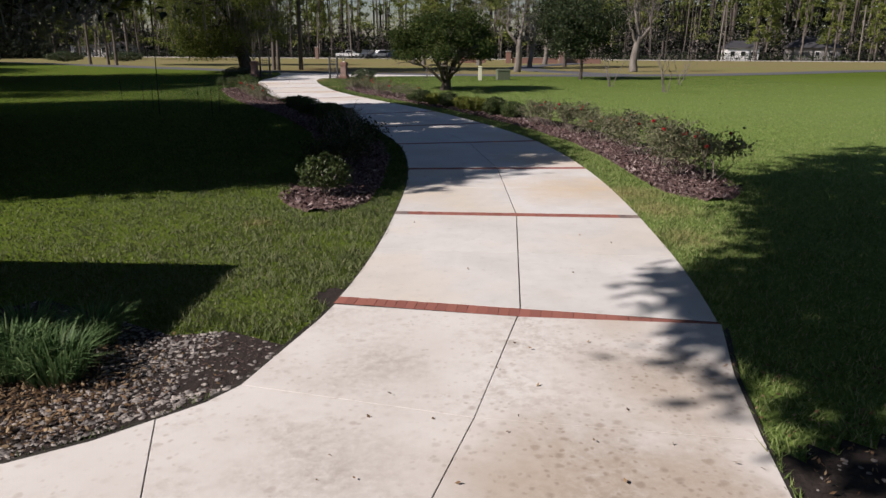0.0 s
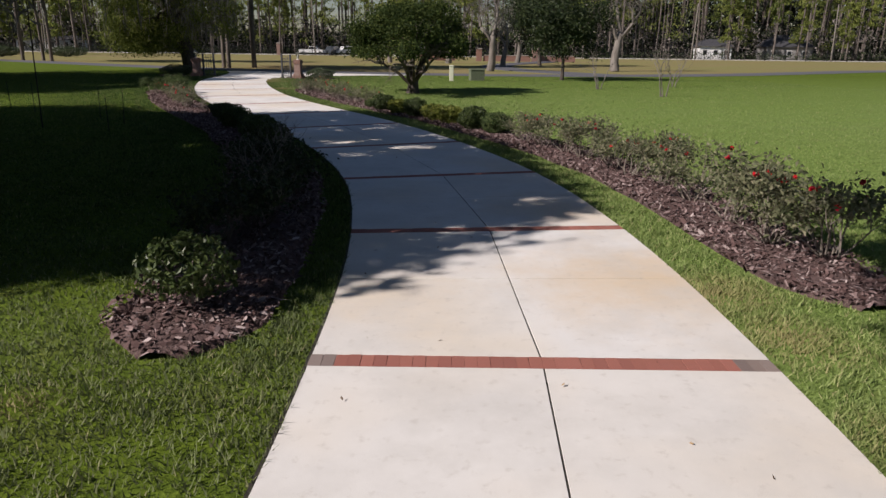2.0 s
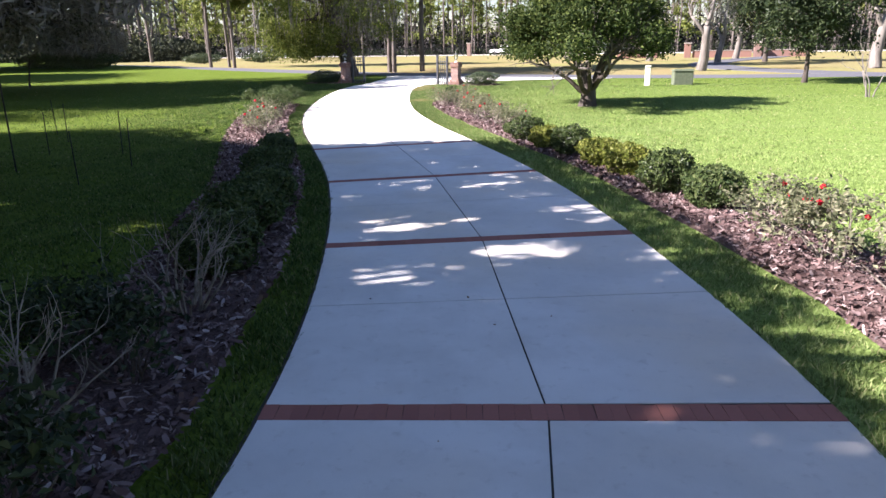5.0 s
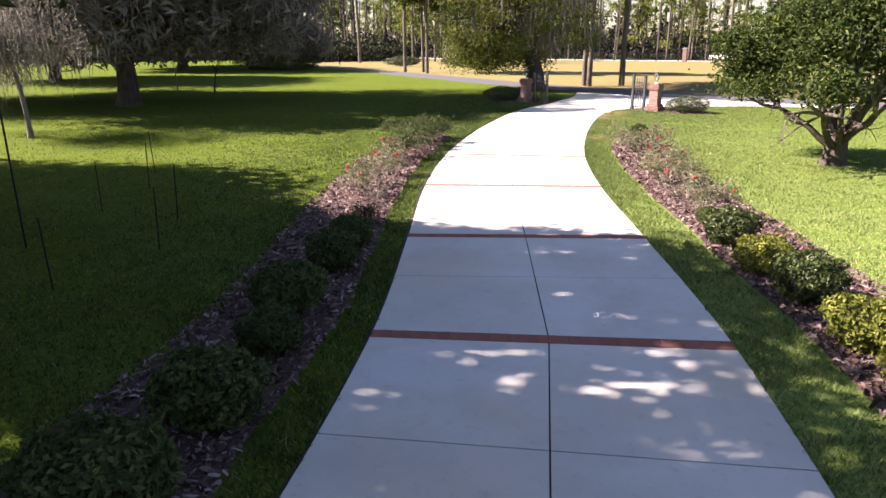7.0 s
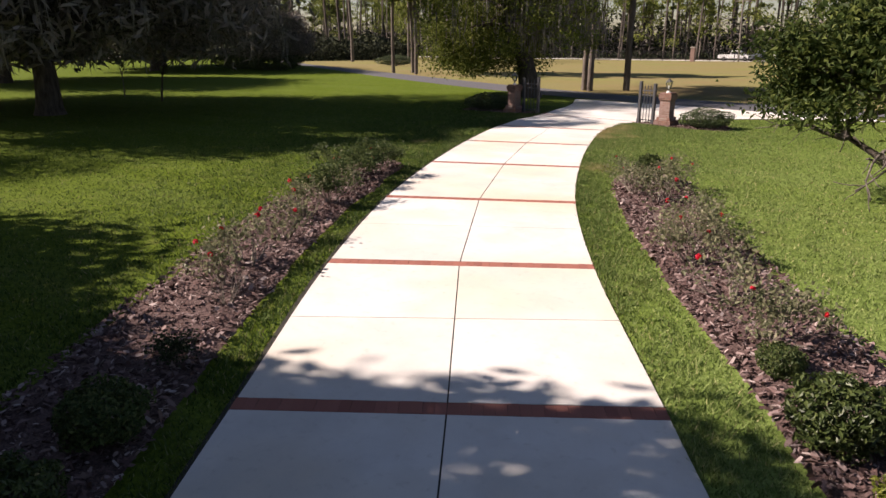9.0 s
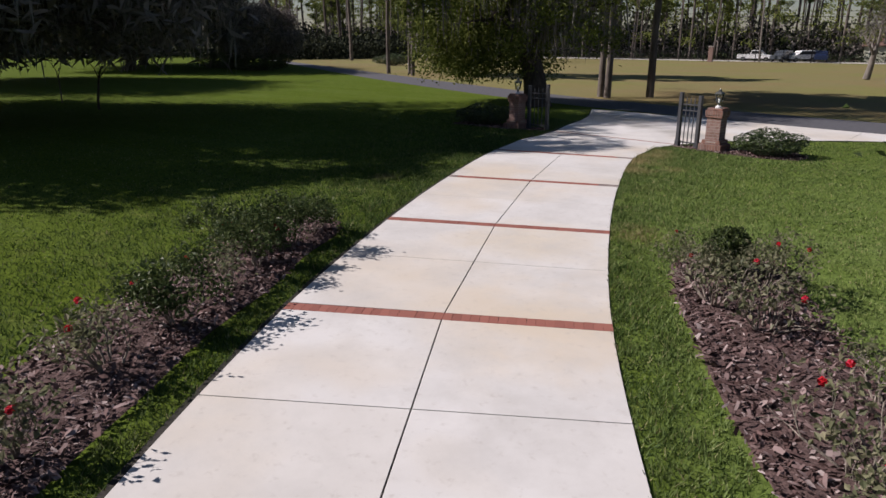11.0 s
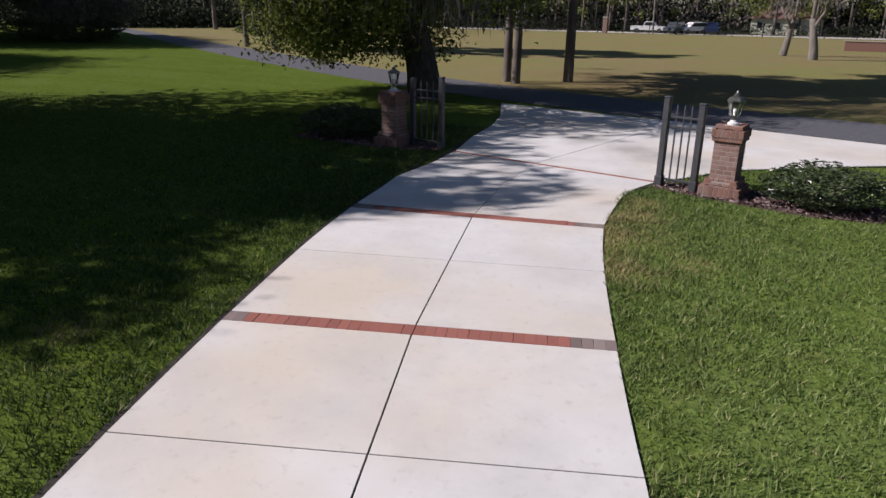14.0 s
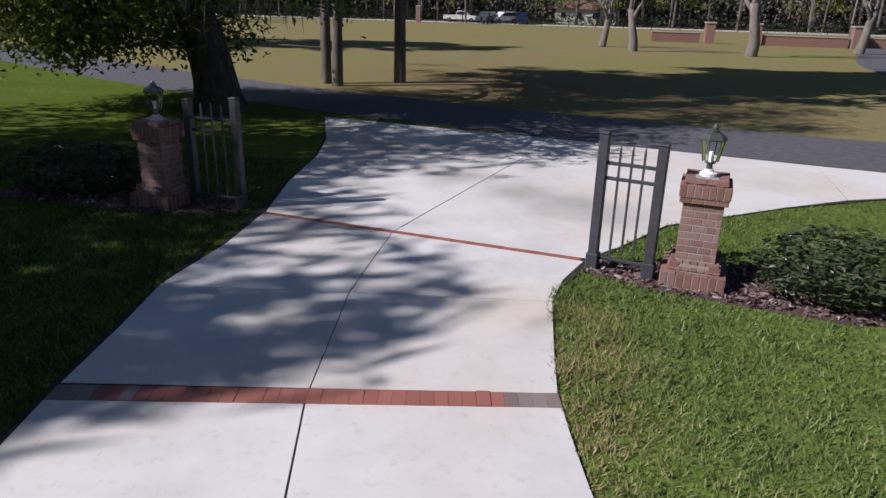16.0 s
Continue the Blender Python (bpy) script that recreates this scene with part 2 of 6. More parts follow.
M = {
    "concrete": concrete_mat(),
    "stained": stained_concrete_mat(),
    "joint": simple("joint_dirt", (0.018, 0.016, 0.013), (0.05, 0.045, 0.035), 40),
    "paver": brick_mat("clay_paver", (0.30, 0.115, 0.088), (0.345, 0.135, 0.105), (0.265, 0.10, 0.08)),
    "paver_grey": brick_mat("grey_paver", (0.22, 0.18, 0.16), (0.28, 0.24, 0.22), (0.17, 0.14, 0.13)),
    "brick": brick_mat("pillar_brick", (0.175, 0.10, 0.08), (0.245, 0.135, 0.105), (0.235, 0.165, 0.145)),
    "brick_faded": brick_mat("faded_pillar_brick", (0.205, 0.13, 0.112), (0.26, 0.16, 0.137), (0.28, 0.20, 0.18)),
    "mortar": simple("mortar", (0.25, 0.22, 0.19), (0.37, 0.335, 0.295), 60),
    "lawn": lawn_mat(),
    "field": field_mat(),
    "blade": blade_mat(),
    "asphalt": simple("asphalt", (0.075, 0.075, 0.082), (0.125, 0.125, 0.135), 7, 0.9, space="World"),
    "kerb": simple("kerb_concrete", (0.42, 0.40, 0.36), (0.55, 0.53, 0.48), 5, space="World"),
    "mulch_soil": simple("mulch_soil", (0.05, 0.031, 0.028), (0.175, 0.115, 0.105), 45, 0.95, bump=0.8, dist=0.03, space="World"),
    "soil": simple("dark_soil", (0.014, 0.011, 0.009), (0.045, 0.034, 0.028), 25, 0.95, bump=0.8, dist=0.02, space="World"),
    "litter_floor": simple("leaf_litter", (0.035, 0.027, 0.02), (0.11, 0.08, 0.055), 1.2, 0.95, bump=0.5, dist=0.05, space="World"),
    "chip": chip_mat(),
    "iron": simple("grey_painted_metal", (0.045, 0.047, 0.052), (0.075, 0.078, 0.085), 12, 0.5, 0.2, 0.4, 0.05),
    "black": simple("black_metal", (0.008, 0.008, 0.009), (0.02, 0.02, 0.022), 12, 0.5, 0.3),
    "pewter": simple("weathered_copper_lamp_metal", (0.11, 0.118, 0.106), (0.23, 0.23, 0.205), 30, 0.4, 0.7),
    "white": simple("white_paint", (0.72, 0.72, 0.70), (0.82, 0.82, 0.80), 10, 0.5),
    "green_paint": simple("green_box_paint", (0.09, 0.11, 0.07), (0.15, 0.17, 0.11), 10, 0.6),
    "tan": simple("tan_plastic", (0.55, 0.56, 0.42), (0.64, 0.64, 0.5), 10, 0.6),
    "stone": None,
    "dry_leaf": None,
    "bark": bark_mat("oak_bark", (0.035, 0.028, 0.023), (0.13, 0.11, 0.095)),
    "pine_bark": bark_mat("pine_bark", (0.055, 0.047, 0.041), (0.215, 0.185, 0.162), 6),
    "pale_bark": bark_mat("pale_bark", (0.10, 0.088, 0.075), (0.27, 0.245, 0.215), 5),
    "limb_bark": bark_mat("grey_limb_bark", (0.05, 0.043, 0.037), (0.185, 0.165, 0.145), 16),
    "cane": bark_mat("shrub_cane", (0.12, 0.10, 0.08), (0.36, 0.315, 0.265), 20),
    "oak_leaf": leaf_mat("oak_leaf", (0.026, 0.046, 0.012), (0.070, 0.105, 0.024), (0.15, 0.18, 0.046)),
    "grey_leaf": leaf_mat("moss_greyed_oak_leaf", (0.045, 0.045, 0.032), (0.105, 0.100, 0.074), (0.20, 0.19, 0.145), 0.7, 0.25, 0.08),
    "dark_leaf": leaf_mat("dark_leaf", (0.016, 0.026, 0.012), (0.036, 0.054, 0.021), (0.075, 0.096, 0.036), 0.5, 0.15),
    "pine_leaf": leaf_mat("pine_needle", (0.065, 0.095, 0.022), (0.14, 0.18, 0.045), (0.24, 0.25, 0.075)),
    "bright_leaf": leaf_mat("bright_leaf", (0.07, 0.10, 0.015), (0.15, 0.19, 0.03), (0.27, 0.29, 0.06)),
    "rose_leaf": leaf_mat("rose_leaf", (0.09, 0.105, 0.055), (0.20, 0.21, 0.115), (0.35, 0.325, 0.21), 0.45, 0.4),
    "gold_leaf": leaf_mat("variegated_leaf", (0.08, 0.10, 0.015), (0.19, 0.22, 0.04), (0.37, 0.37, 0.10), 0.4, 0.25),
    "moss": leaf_mat("spanish_moss", (0.145, 0.134, 0.12), (0.265, 0.245, 0.22), (0.40, 0.375, 0.34), 0.9, 0.4, 0.1),
    "holly_leaf": leaf_mat("glossy_holly_leaf", (0.03, 0.05, 0.02), (0.075, 0.105, 0.045), (0.15, 0.18, 0.085), 0.32, 0.25, 0.5),
    "rose_green": leaf_mat("green_rose_leaf", (0.035, 0.06, 0.02), (0.085, 0.12, 0.04), (0.17, 0.20, 0.075), 0.45, 0.3),
    # far foliage nearly black: the shade inside the woods is put into it
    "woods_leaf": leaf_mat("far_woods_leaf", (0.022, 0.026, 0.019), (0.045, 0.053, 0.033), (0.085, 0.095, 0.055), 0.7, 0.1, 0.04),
    # lit copy of the pine needle, with sunlight put into the colour
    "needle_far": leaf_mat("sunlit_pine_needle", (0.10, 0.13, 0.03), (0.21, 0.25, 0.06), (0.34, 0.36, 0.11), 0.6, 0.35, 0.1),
    "twig_haze": leaf_mat("bare_grey_twigs", (0.17, 0.15, 0.135), (0.29, 0.26, 0.235), (0.42, 0.38, 0.345), 0.9, 0.35, 0.05),
    "petal": leaf_mat("red_petal", (0.42, 0.01, 0.015), (0.62, 0.02, 0.03), (0.70, 0.05, 0.10), 0.5, 0.3),
    "box_leaf": leaf_mat("clipped_box_leaf", (0.028, 0.045, 0.014), (0.065, 0.095, 0.028), (0.13, 0.165, 0.05), 0.4, 0.25, 0.3),
    # gate oak's leaf tone raised: sunlight is put into the colour
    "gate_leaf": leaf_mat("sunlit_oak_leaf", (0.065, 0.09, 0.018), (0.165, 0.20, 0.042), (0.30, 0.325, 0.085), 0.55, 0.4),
    "evergreen_leaf": leaf_mat("dull_evergreen_leaf", (0.020, 0.036, 0.010), (0.055, 0.085, 0.022), (0.13, 0.16, 0.04), 0.6, 0.3, 0.12),
    "tuft": leaf_mat("ornamental_grass", (0.05, 0.10, 0.035), (0.12, 0.20, 0.075), (0.22, 0.30, 0.13), 0.5, 0.3),
}


def stone_mat():
    m = Mat("grey_stone", 0.85, spec=0.2)
    c = m.ramp(m.random(), [(0.0, (0.105, 0.088, 0.075)), (0.6, (0.235, 0.202, 0.175)), (1.0, (0.42, 0.37, 0.32))])
    n = m.noise(40, 4)
    return m.color(m.mix(0.25, c, m.ramp(n, [(0.3, 0.1), (0.7, 0.5)]))).bump(n, 0.5, 0.005).m


M["stone"] = stone_mat()
M["dry_leaf"] = leaf_mat("dry_leaf", (0.085, 0.052, 0.028), (0.23, 0.145, 0.08), (0.47, 0.35, 0.21), 0.8, 0.2)


def glass_mat():
    m = Mat("lamp_glass", 0.05, spec=0.5)
    m.b.inputs["Transmission Weight"].default_value = 1.0
    m.b.inputs["IOR"].default_value = 1.1
    m.color((0.93, 0.96, 0.95))
    return m.m


M["glass"] = glass_mat()


# ---- mesh building ----
rng = np.random.default_rng(7)


class Geo:
    """Gathers vertices and faces of one mesh."""

    def __init__(self):
        self.v, self.f, self.n = [], [], 0

    def add(self, verts, faces):
        verts = np.asarray(verts, float).reshape(-1, 3)
        faces = np.asarray(faces, int)
        self.v.append(verts)
        self.f.append(faces + self.n)
        self.n += len(verts)
        return self

    def tube(self, pts, radii, sides=7, cap=True):
        pts = np.asarray(pts, float)
        k = len(pts)
        tang = np.gradient(pts, axis=0)
        tang /= np.linalg.norm(tang, axis=1)[:, None] + 1e-9
        ref = np.array((1.0, 0.0, 0.0)) if abs(tang[0][0]) < 0.8 else np.array((0.0, 1.0, 0.0))
        a = np.cross(tang, ref)
        a /= np.linalg.norm(a, axis=1)[:, None] + 1e-9
        b = np.cross(tang, a)
        ang = np.linspace(0, 2 * np.pi, sides, endpoint=False)
        r = np.asarray(radii, float)[:, None, None]
        ring = pts[:, None] + r * (np.cos(ang)[None, :, None] * a[:, None] + np.sin(ang)[None, :, None] * b[:, None])
        i, j = np.meshgrid(np.arange(k - 1), np.arange(sides), indexing="ij")
        q = np.stack([i * sides + j, (i + 1) * sides + j, (i + 1) * sides + (j + 1) % sides, i * sides + (j + 1) % sides], -1).reshape(-1, 4)
        base = self.n
        self.add(ring.reshape(-1, 3), q)
        if cap:
            self.add([pts[-1]], np.zeros((0, 3), int))
            top = self.n - 1
            last = base + (k - 1) * sides
            self.f.append(np.array([[last + s, last + (s + 1) % sides, top] for s in range(sides)])[:, ::-1])
        return self

    def box(self, lo, hi, bevel=0.0, turn=None):
        """A box with its upright and upper edges cut off by bevel."""
        (x0, y0, z0), (x1, y1, z1) = lo, hi
        c = bevel
        def ring(x0, y0, x1, y1, c, z):
            if c == 0:
                return [(x0, y0, z), (x1, y0, z), (x1, y1, z), (x0, y1, z)]
            return [(x0 + c, y0, z), (x1 - c, y0, z), (x1, y0 + c, z), (x1, y1 - c, z), (x1 - c, y1, z), (x0 + c, y1, z), (x0, y1 - c, z), (x0, y0 + c, z)]
        if c:
            levels = [ring(x0 + c, y0 + c, x1 - c, y1 - c, c * 0.6, z0), ring(x0, y0, x1, y1, c, z0 + c), ring(x0, y0, x1, y1, c, z1 - c), ring(x0 + c, y0 + c, x1 - c, y1 - c, c * 0.6, z1)]
        else:
            levels = [ring(x0, y0, x1, y1, 0, z0), ring(x0, y0, x1, y1, 0, z1)]
        return self.loft(levels, turn)

    def loft(self, levels, turn=None):
        """Closed rings joined one to the next, with both ends closed."""
        k = len(levels[0])
        v = np.array([p for lv in levels for p in lv], float)
        if turn is not None:
            m = np.array(turn)
            v = v @ m[:3, :3].T + m[:3, 3]
        base = self.n
        self.add(v, [[i * k + j, i * k + (j + 1) % k, (i + 1) * k + (j + 1) % k, (i + 1) * k + j] for i in range(len(levels) - 1) for j in range(k)])
        self.f.append(np.array([[base + j for j in range(k)][::-1], [base + (len(levels) - 1) * k + j for j in range(k)]]))
        return self

    def slab(self, poly, z0, z1, bevel=0.0):
        """A flat polygon, counter-clockwise from above, of some thickness."""
        p = np.asarray(poly, float)
        low = np.c_[p, np.full(len(p), z0)]
        if bevel:
            mid = np.c_[p, np.full(len(p), z1 - bevel)]
            a, b = np.roll(p, 1, 0), np.roll(p, -1, 0)
            t = b - a
            t /= np.linalg.norm(t, axis=1)[:, None] + 1e-9
            inner = p + np.c_[-t[:, 1], t[:, 0]] * bevel
            return self.loft([low, mid, np.c_[inner, np.full(len(p), z1)]])
        return self.loft([low, np.c_[p, np.full(len(p), z1)]])

    def leaves(self, pos, normal, size, aspect=0.55, droop=0.25):
        """Folded leaves of two triangles each."""
        pos, normal = np.asarray(pos, float), np.asarray(normal, float)
        n = len(pos)
        normal = normal / (np.linalg.norm(normal, axis=1)[:, None] + 1e-9)
        r = rng.normal(size=(n, 3))
        along = np.cross(normal, r)
        along /= np.linalg.norm(along, axis=1)[:, None] + 1e-9
        side = np.cross(normal, along)
        s = (np.asarray(size) * rng.uniform(0.7, 1.3, n))[:, None]
        a = pos - along * s * 0.5
        b = pos + along * s * 0.5 - normal * s * droop
        c = pos + side * s * aspect * 0.5 + normal * s * 0.06
        d = pos - side * s * aspect * 0.5 + normal * s * 0.06
        v = np.stack([a, c, b, d], 1).reshape(-1, 3)
        i = np.arange(n)[:, None] * 4
        return self.add(v, np.concatenate([i + [0, 1, 2], i + [0, 2, 3]], 0))

    def mesh(self, name, mat, smooth=False):
        v = np.concatenate(self.v)
        me = bpy.data.meshes.new(name)
        me.vertices.add(len(v))
        me.vertices.foreach_set("co", v.ravel())
        loops = np.concatenate([f.ravel() for f in self.f if f.size])
        sizes = np.concatenate([np.full(len(f), f.shape[1]) for f in self.f if f.size])
        me.loops.add(len(loops))
        me.loops.foreach_set("vertex_index", loops.astype(np.int32))
        me.polygons.add(len(sizes))
        me.polygons.foreach_set("loop_start", np.r_[0, np.cumsum(sizes)[:-1]].astype(np.int32))
        me.polygons.foreach_set("use_smooth", np.full(len(sizes), smooth))
        me.update(calc_edges=True)
        me.validate()
        me.materials.append(mat)
        return me


def part(name, geo, mat, parent=None, label="", smooth=False):
    ob = new(name, geo if isinstance(geo, bpy.types.Mesh) else geo.mesh(name, mat, smooth))
    if parent:
        ob.parent = parent
    return tagged(ob, label)


def thing(name, label, category, group="", kind="", at=None):
    ob = new(name)
    ob.empty_display_size = 0.2
    if at is not None:
        ob.matrix_basis = at
    return tagged(ob, label, category, group, kind)


def catmull(pts, step=0.1):
    """A smooth line through the points, with a point about every step metres."""
    p = np.asarray(pts, float)
    p = np.vstack([2 * p[0] - p[1], p, 2 * p[-1] - p[-2]])
    out = []
    for a, b, c, d in zip(p, p[1:], p[2:], p[3:]):
        k = max(2, int(np.linalg.norm(c - b) / step))
        t = np.linspace(0, 1, k, endpoint=False)[:, None]
        out.append(0.5 * (2 * b + (c - a) * t + (2 * a - 5 * b + 4 * c - d) * t ** 2 + (3 * b - a - 3 * c + d) * t ** 3))
    return np.vstack(out + [p[-2:-1]])


def inside(pts, poly):
    """Which of the points lie within the polygon."""
    x, y = pts[:, 0], pts[:, 1]
    res = np.zeros(len(pts), bool)
    p = np.asarray(poly, float)
    for (x0, y0), (x1, y1) in zip(p, np.roll(p, -1, 0)):
        hit = ((y0 > y) != (y1 > y)) & (x < (x1 - x0) * (y - y0) / (y1 - y0 + 1e-12) + x0)
        res ^= hit
    return res


# ---- the plan: the drive's middle line, with the brick bands' places on it ----
BANDS = [(1.50, 4.11), (1.70, 8.05), (1.54, 12.03), (0.92, 15.85), (-0.36, 19.63), (-2.03, 23.29), (-3.95, 26.66),
         (-5.92, 30.03), (-7.71, 33.62), (-9.16, 37.30), (-10.34, 40.89), (-11.28, 44.54)]
MID = catmull([(0.60, 0.0), *BANDS, (-11.75, 48.4), (-12.0, 52.0)], 0.05)
STEP = np.r_[0, np.cumsum(np.linalg.norm(np.diff(MID, axis=0), axis=1))]
HALF = 1.83


def drive_at(s, d):
    """The place s metres along the drive and d metres to the right of its middle."""
    s, d = np.asarray(s, float), np.asarray(d, float)
    x, y = np.interp(s, STEP, MID[:, 0]), np.interp(s, STEP, MID[:, 1])
    e = 0.25
    tx = np.interp(s + e, STEP, MID[:, 0]) - np.interp(s - e, STEP, MID[:, 0])
    ty = np.interp(s + e, STEP, MID[:, 1]) - np.interp(s - e, STEP, MID[:, 1])
    n = np.hypot(tx, ty)
    return np.stack([x + d * ty / n, y - d * tx / n], -1)


def station(p):
    return float(STEP[np.argmin(np.hypot(MID[:, 0] - p[0], MID[:, 1] - p[1]))])


S = [station(b) for b in BANDS]
S_GATE = station((-11.7, 47.8))
APRON_L = [(-13.25, 46.5), (-13.5, 48.45), (-13.75, 50.4), (-13.95, 52.2), (-14.3, 53.7), (-15.2, 56.2)]
APRON_R = [(-9.55, 45.6), (-9.62, 46.9), (-9.25, 47.75), (-8.85, 48.5), (-8.2, 49.5), (-6.4, 50.8), (-4.4, 51.9), (-0.5, 53.0)]
ROAD_MID = catmull([(-110, 118), (-80, 98), (-50, 78.5), (-36, 69.5), (-24, 62.7), (-16, 59.0), (-8, 56.5), (-2, 55.2), (6, 54.9), (14, 56.2), (24, 60), (40, 70), (70, 88)], 1.0)
ROAD_HALF = 1.65


def gz(y):
    """Height of the ground: level round the drive, falling gently beyond the lane."""
    return -0.012 * min(max(y - 70.0, 0.0), 180.0)


def offset_line(line, d):
    t = np.gradient(line, axis=0)
    t /= np.linalg.norm(t, axis=1)[:, None]
    return line + np.c_[t[:, 1], -t[:, 0]] * d


# ---- ground, lawn, road ----
rows = [-2500, 70, 160, 250, 2500]
ground_geo = Geo().add([(x, y, gz(y) - 0.07) for y in rows for x in (-2500, 2500)], [[2 * i, 2 * i + 1, 2 * i + 3, 2 * i + 2] for i in range(4)])
tagged(part("ground", ground_geo, M["field"]), "dormant brown and olive winter field grass", "field", kind="structure")
# sheets over the field: brown litter, darkened for the shade under the trees
for xs, ys in (((-330, 330), (163, 250, 420)), ((-330, -92), (84, 163))):
    v = [(x, y, gz(y) - 0.045) for y in ys for x in xs]
    tagged(part("woodland_floor", Geo().add(v, [[2 * i, 2 * i + 1, 2 * i + 3, 2 * i + 2] for i in range(len(ys) - 1)]), M["litter_floor"]), "shaded brown leaf litter under the far woods", "woodland floor", kind="structure")
near_edge = offset_line(ROAD_MID, ROAD_HALF)
lawn_poly = [(-110, -60), (70, -60), *near_edge[::-1]]
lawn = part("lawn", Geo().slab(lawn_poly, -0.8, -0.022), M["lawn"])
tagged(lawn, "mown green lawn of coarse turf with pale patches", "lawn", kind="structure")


def ribbon(line, half, z0, z1):
    g = Geo()
    a, b = offset_line(line, -half), offset_line(line, half)
    k = len(line)
    h = np.array([gz(y) for y in line[:, 1]])
    v = np.concatenate([np.c_[a, h + z0], np.c_[a, h + z1], np.c_[b, h + z1], np.c_[b, h + z0]])
    i = np.arange(k - 1)[:, None]
    q = [np.c_[i + r * k, i + 1 + r * k, i + 1 + (r + 1) * k, i + (r + 1) * k][:, ::-1] for r in range(3)]
    return g.add(v, np.concatenate(q))


tagged(part("road", ribbon(ROAD_MID, ROAD_HALF, -0.1, -0.012), M["asphalt"]), "narrow grey asphalt lane curving past the gate", "road", kind="structure")
tagged(part("road", ribbon(catmull([(13.5, 57.2), (10, 61), (7, 66), (6, 73), (8, 84), (14, 100), (18, 112)], 1.0), 1.5, -0.1, -0.016), M["asphalt"]), "grey asphalt side lane under trees", "road", kind="structure")
tagged(part("road", ribbon(catmull([(-240, 158), (0, 158), (240, 146)], 5.0), 3.4, -0.1, -0.01), M["kerb"]), "pale distant public road behind the fence", "road", kind="structure")

# ---- the concrete drive ----
driveway = thing("driveway", "curved pale concrete drive with red brick cross bands", "driveway", kind="structure")
EDGE_L0 = [(-0.30, 4.32), (-0.38, 3.9), (-0.5, 3.4), (-0.68, 2.62), (-0.85, 2.35), (-1.1, 2.1), (-1.4, 1.82), (-1.8, 1.55), (-2.6, 1.2), (-4.2, 0.9), (-7.5, 0.8)]
EDGE_R0 = [(3.38, 4.0), (3.12, 3.0), (2.97, 2.05), (2.88, 1.3), (2.75, 0.0), (2.5, -6.0)]
s_end = S_GATE
# left rim widened: a dark strip for trench soil and the grass edge's shadow
bed_l = [*[tuple(drive_at(s, -HALF - 0.03 - 0.035 * min(1.0, max(0.0, (s - 24) / 7)))) for s in np.arange(S[0], s_end, 0.4)]]
bed_r = [*[tuple(drive_at(s, HALF + 0.004)) for s in np.arange(S[0], S[11] + 0.6, 0.4)]]
drive_outline = [*[(x + 0.03, y - 0.02) for x, y in EDGE_R0[::-1]], *bed_r, *[(x + 0.004, y) for x, y in APRON_R], (-4, 53.75), (-9.8, 55.2), *[(x - 0.04, y) for x, y in APRON_L[::-1]], *bed_l[::-1],
                 *[(x - 0.04, y + 0.03) for x, y in EDGE_L0], (-7.5, -6.0)]
part("joint_bed", Geo().slab(drive_outline, -0.12, -0.0065), M["joint"], driveway, "dark gritty joints between the slabs, and a dark strip for edge shade")
GAP = 0.007
for k in range(11):
    a, b = S[k] + 0.205, S[k + 1] - 0.005
    mid = (a + b) / 2
    for lo, hi in ((a, mid - 0.006), (mid + 0.006, b)):
        st = np.linspace(lo, hi, 8)
        ca, cb = drive_at(a, 0), drive_at(b, 0)
        way = (cb - ca) / np.linalg.norm(cb - ca)
        across = np.array((way[1], -way[0])) * GAP
        joint = [ca + (cb - ca) * (s - a) / (b - a) for s in (lo, hi)]
        left = [joint[0] - across, joint[1] - across, *drive_at(st[::-1], np.full(8, -HALF))]
        right = [*drive_at(st, np.full(8, HALF)), joint[1] + across, joint[0] + across]
        for poly in (left, right):
            part("concrete_slab", Geo().slab(poly, -0.1, 0.0, 0.003), M["concrete"], driveway)


def cut(poly, name, mat):
    part(name, Geo().slab(poly, -0.1, 0.0, 0.003), mat, driveway)


def shrink(poly, d):
    p = np.asarray(poly, float)
    a, b = np.roll(p, 1, 0), np.roll(p, -1, 0)
    t = b - a
    t /= np.linalg.norm(t, axis=1)[:, None]
    return p + np.c_[-t[:, 1], t[:, 0]] * d


J0 = (1.08, 2.24)
B1L, B1R = tuple(drive_at(S[0], -HALF)), tuple(drive_at(S[0], HALF))
first = [
    [J0, (1.483, 4.10), *EDGE_L0[:4]],
    [EDGE_R0[2], EDGE_R0[1], (3.36, 4.02), (1.487, 4.10), J0],
    [(-0.15, -0.6), (-0.1, -6.0), (0.35, -6.0), (0.48, 0.0), J0, EDGE_L0[3], EDGE_L0[4], EDGE_L0[5]],
    [(0.35, -6.0), (2.5, -6.0), EDGE_R0[4], EDGE_R0[3], EDGE_R0[2], J0, (0.48, 0.0)],
    [(-7.5, -6.0), (-0.1, -6.0), (-0.15, -0.6), *EDGE_L0[5:]],
]
for poly in first:
    cut(shrink(poly, GAP * 0.55), "concrete_slab", M["stained"])

# between the last full band and the gate band, and the flared apron beyond it
GATE_L, GATE_R = np.array((-13.45, 48.68)), np.array((-9.27, 47.90))
gate_way = (GATE_R - GATE_L) / np.linalg.norm(GATE_R - GATE_L)
gate_out = np.array((-gate_way[1], gate_way[0]))
gm = GATE_L + gate_way * np.dot(drive_at(S_GATE, 0) - GATE_L, gate_way)
a0 = S[11] + 0.205
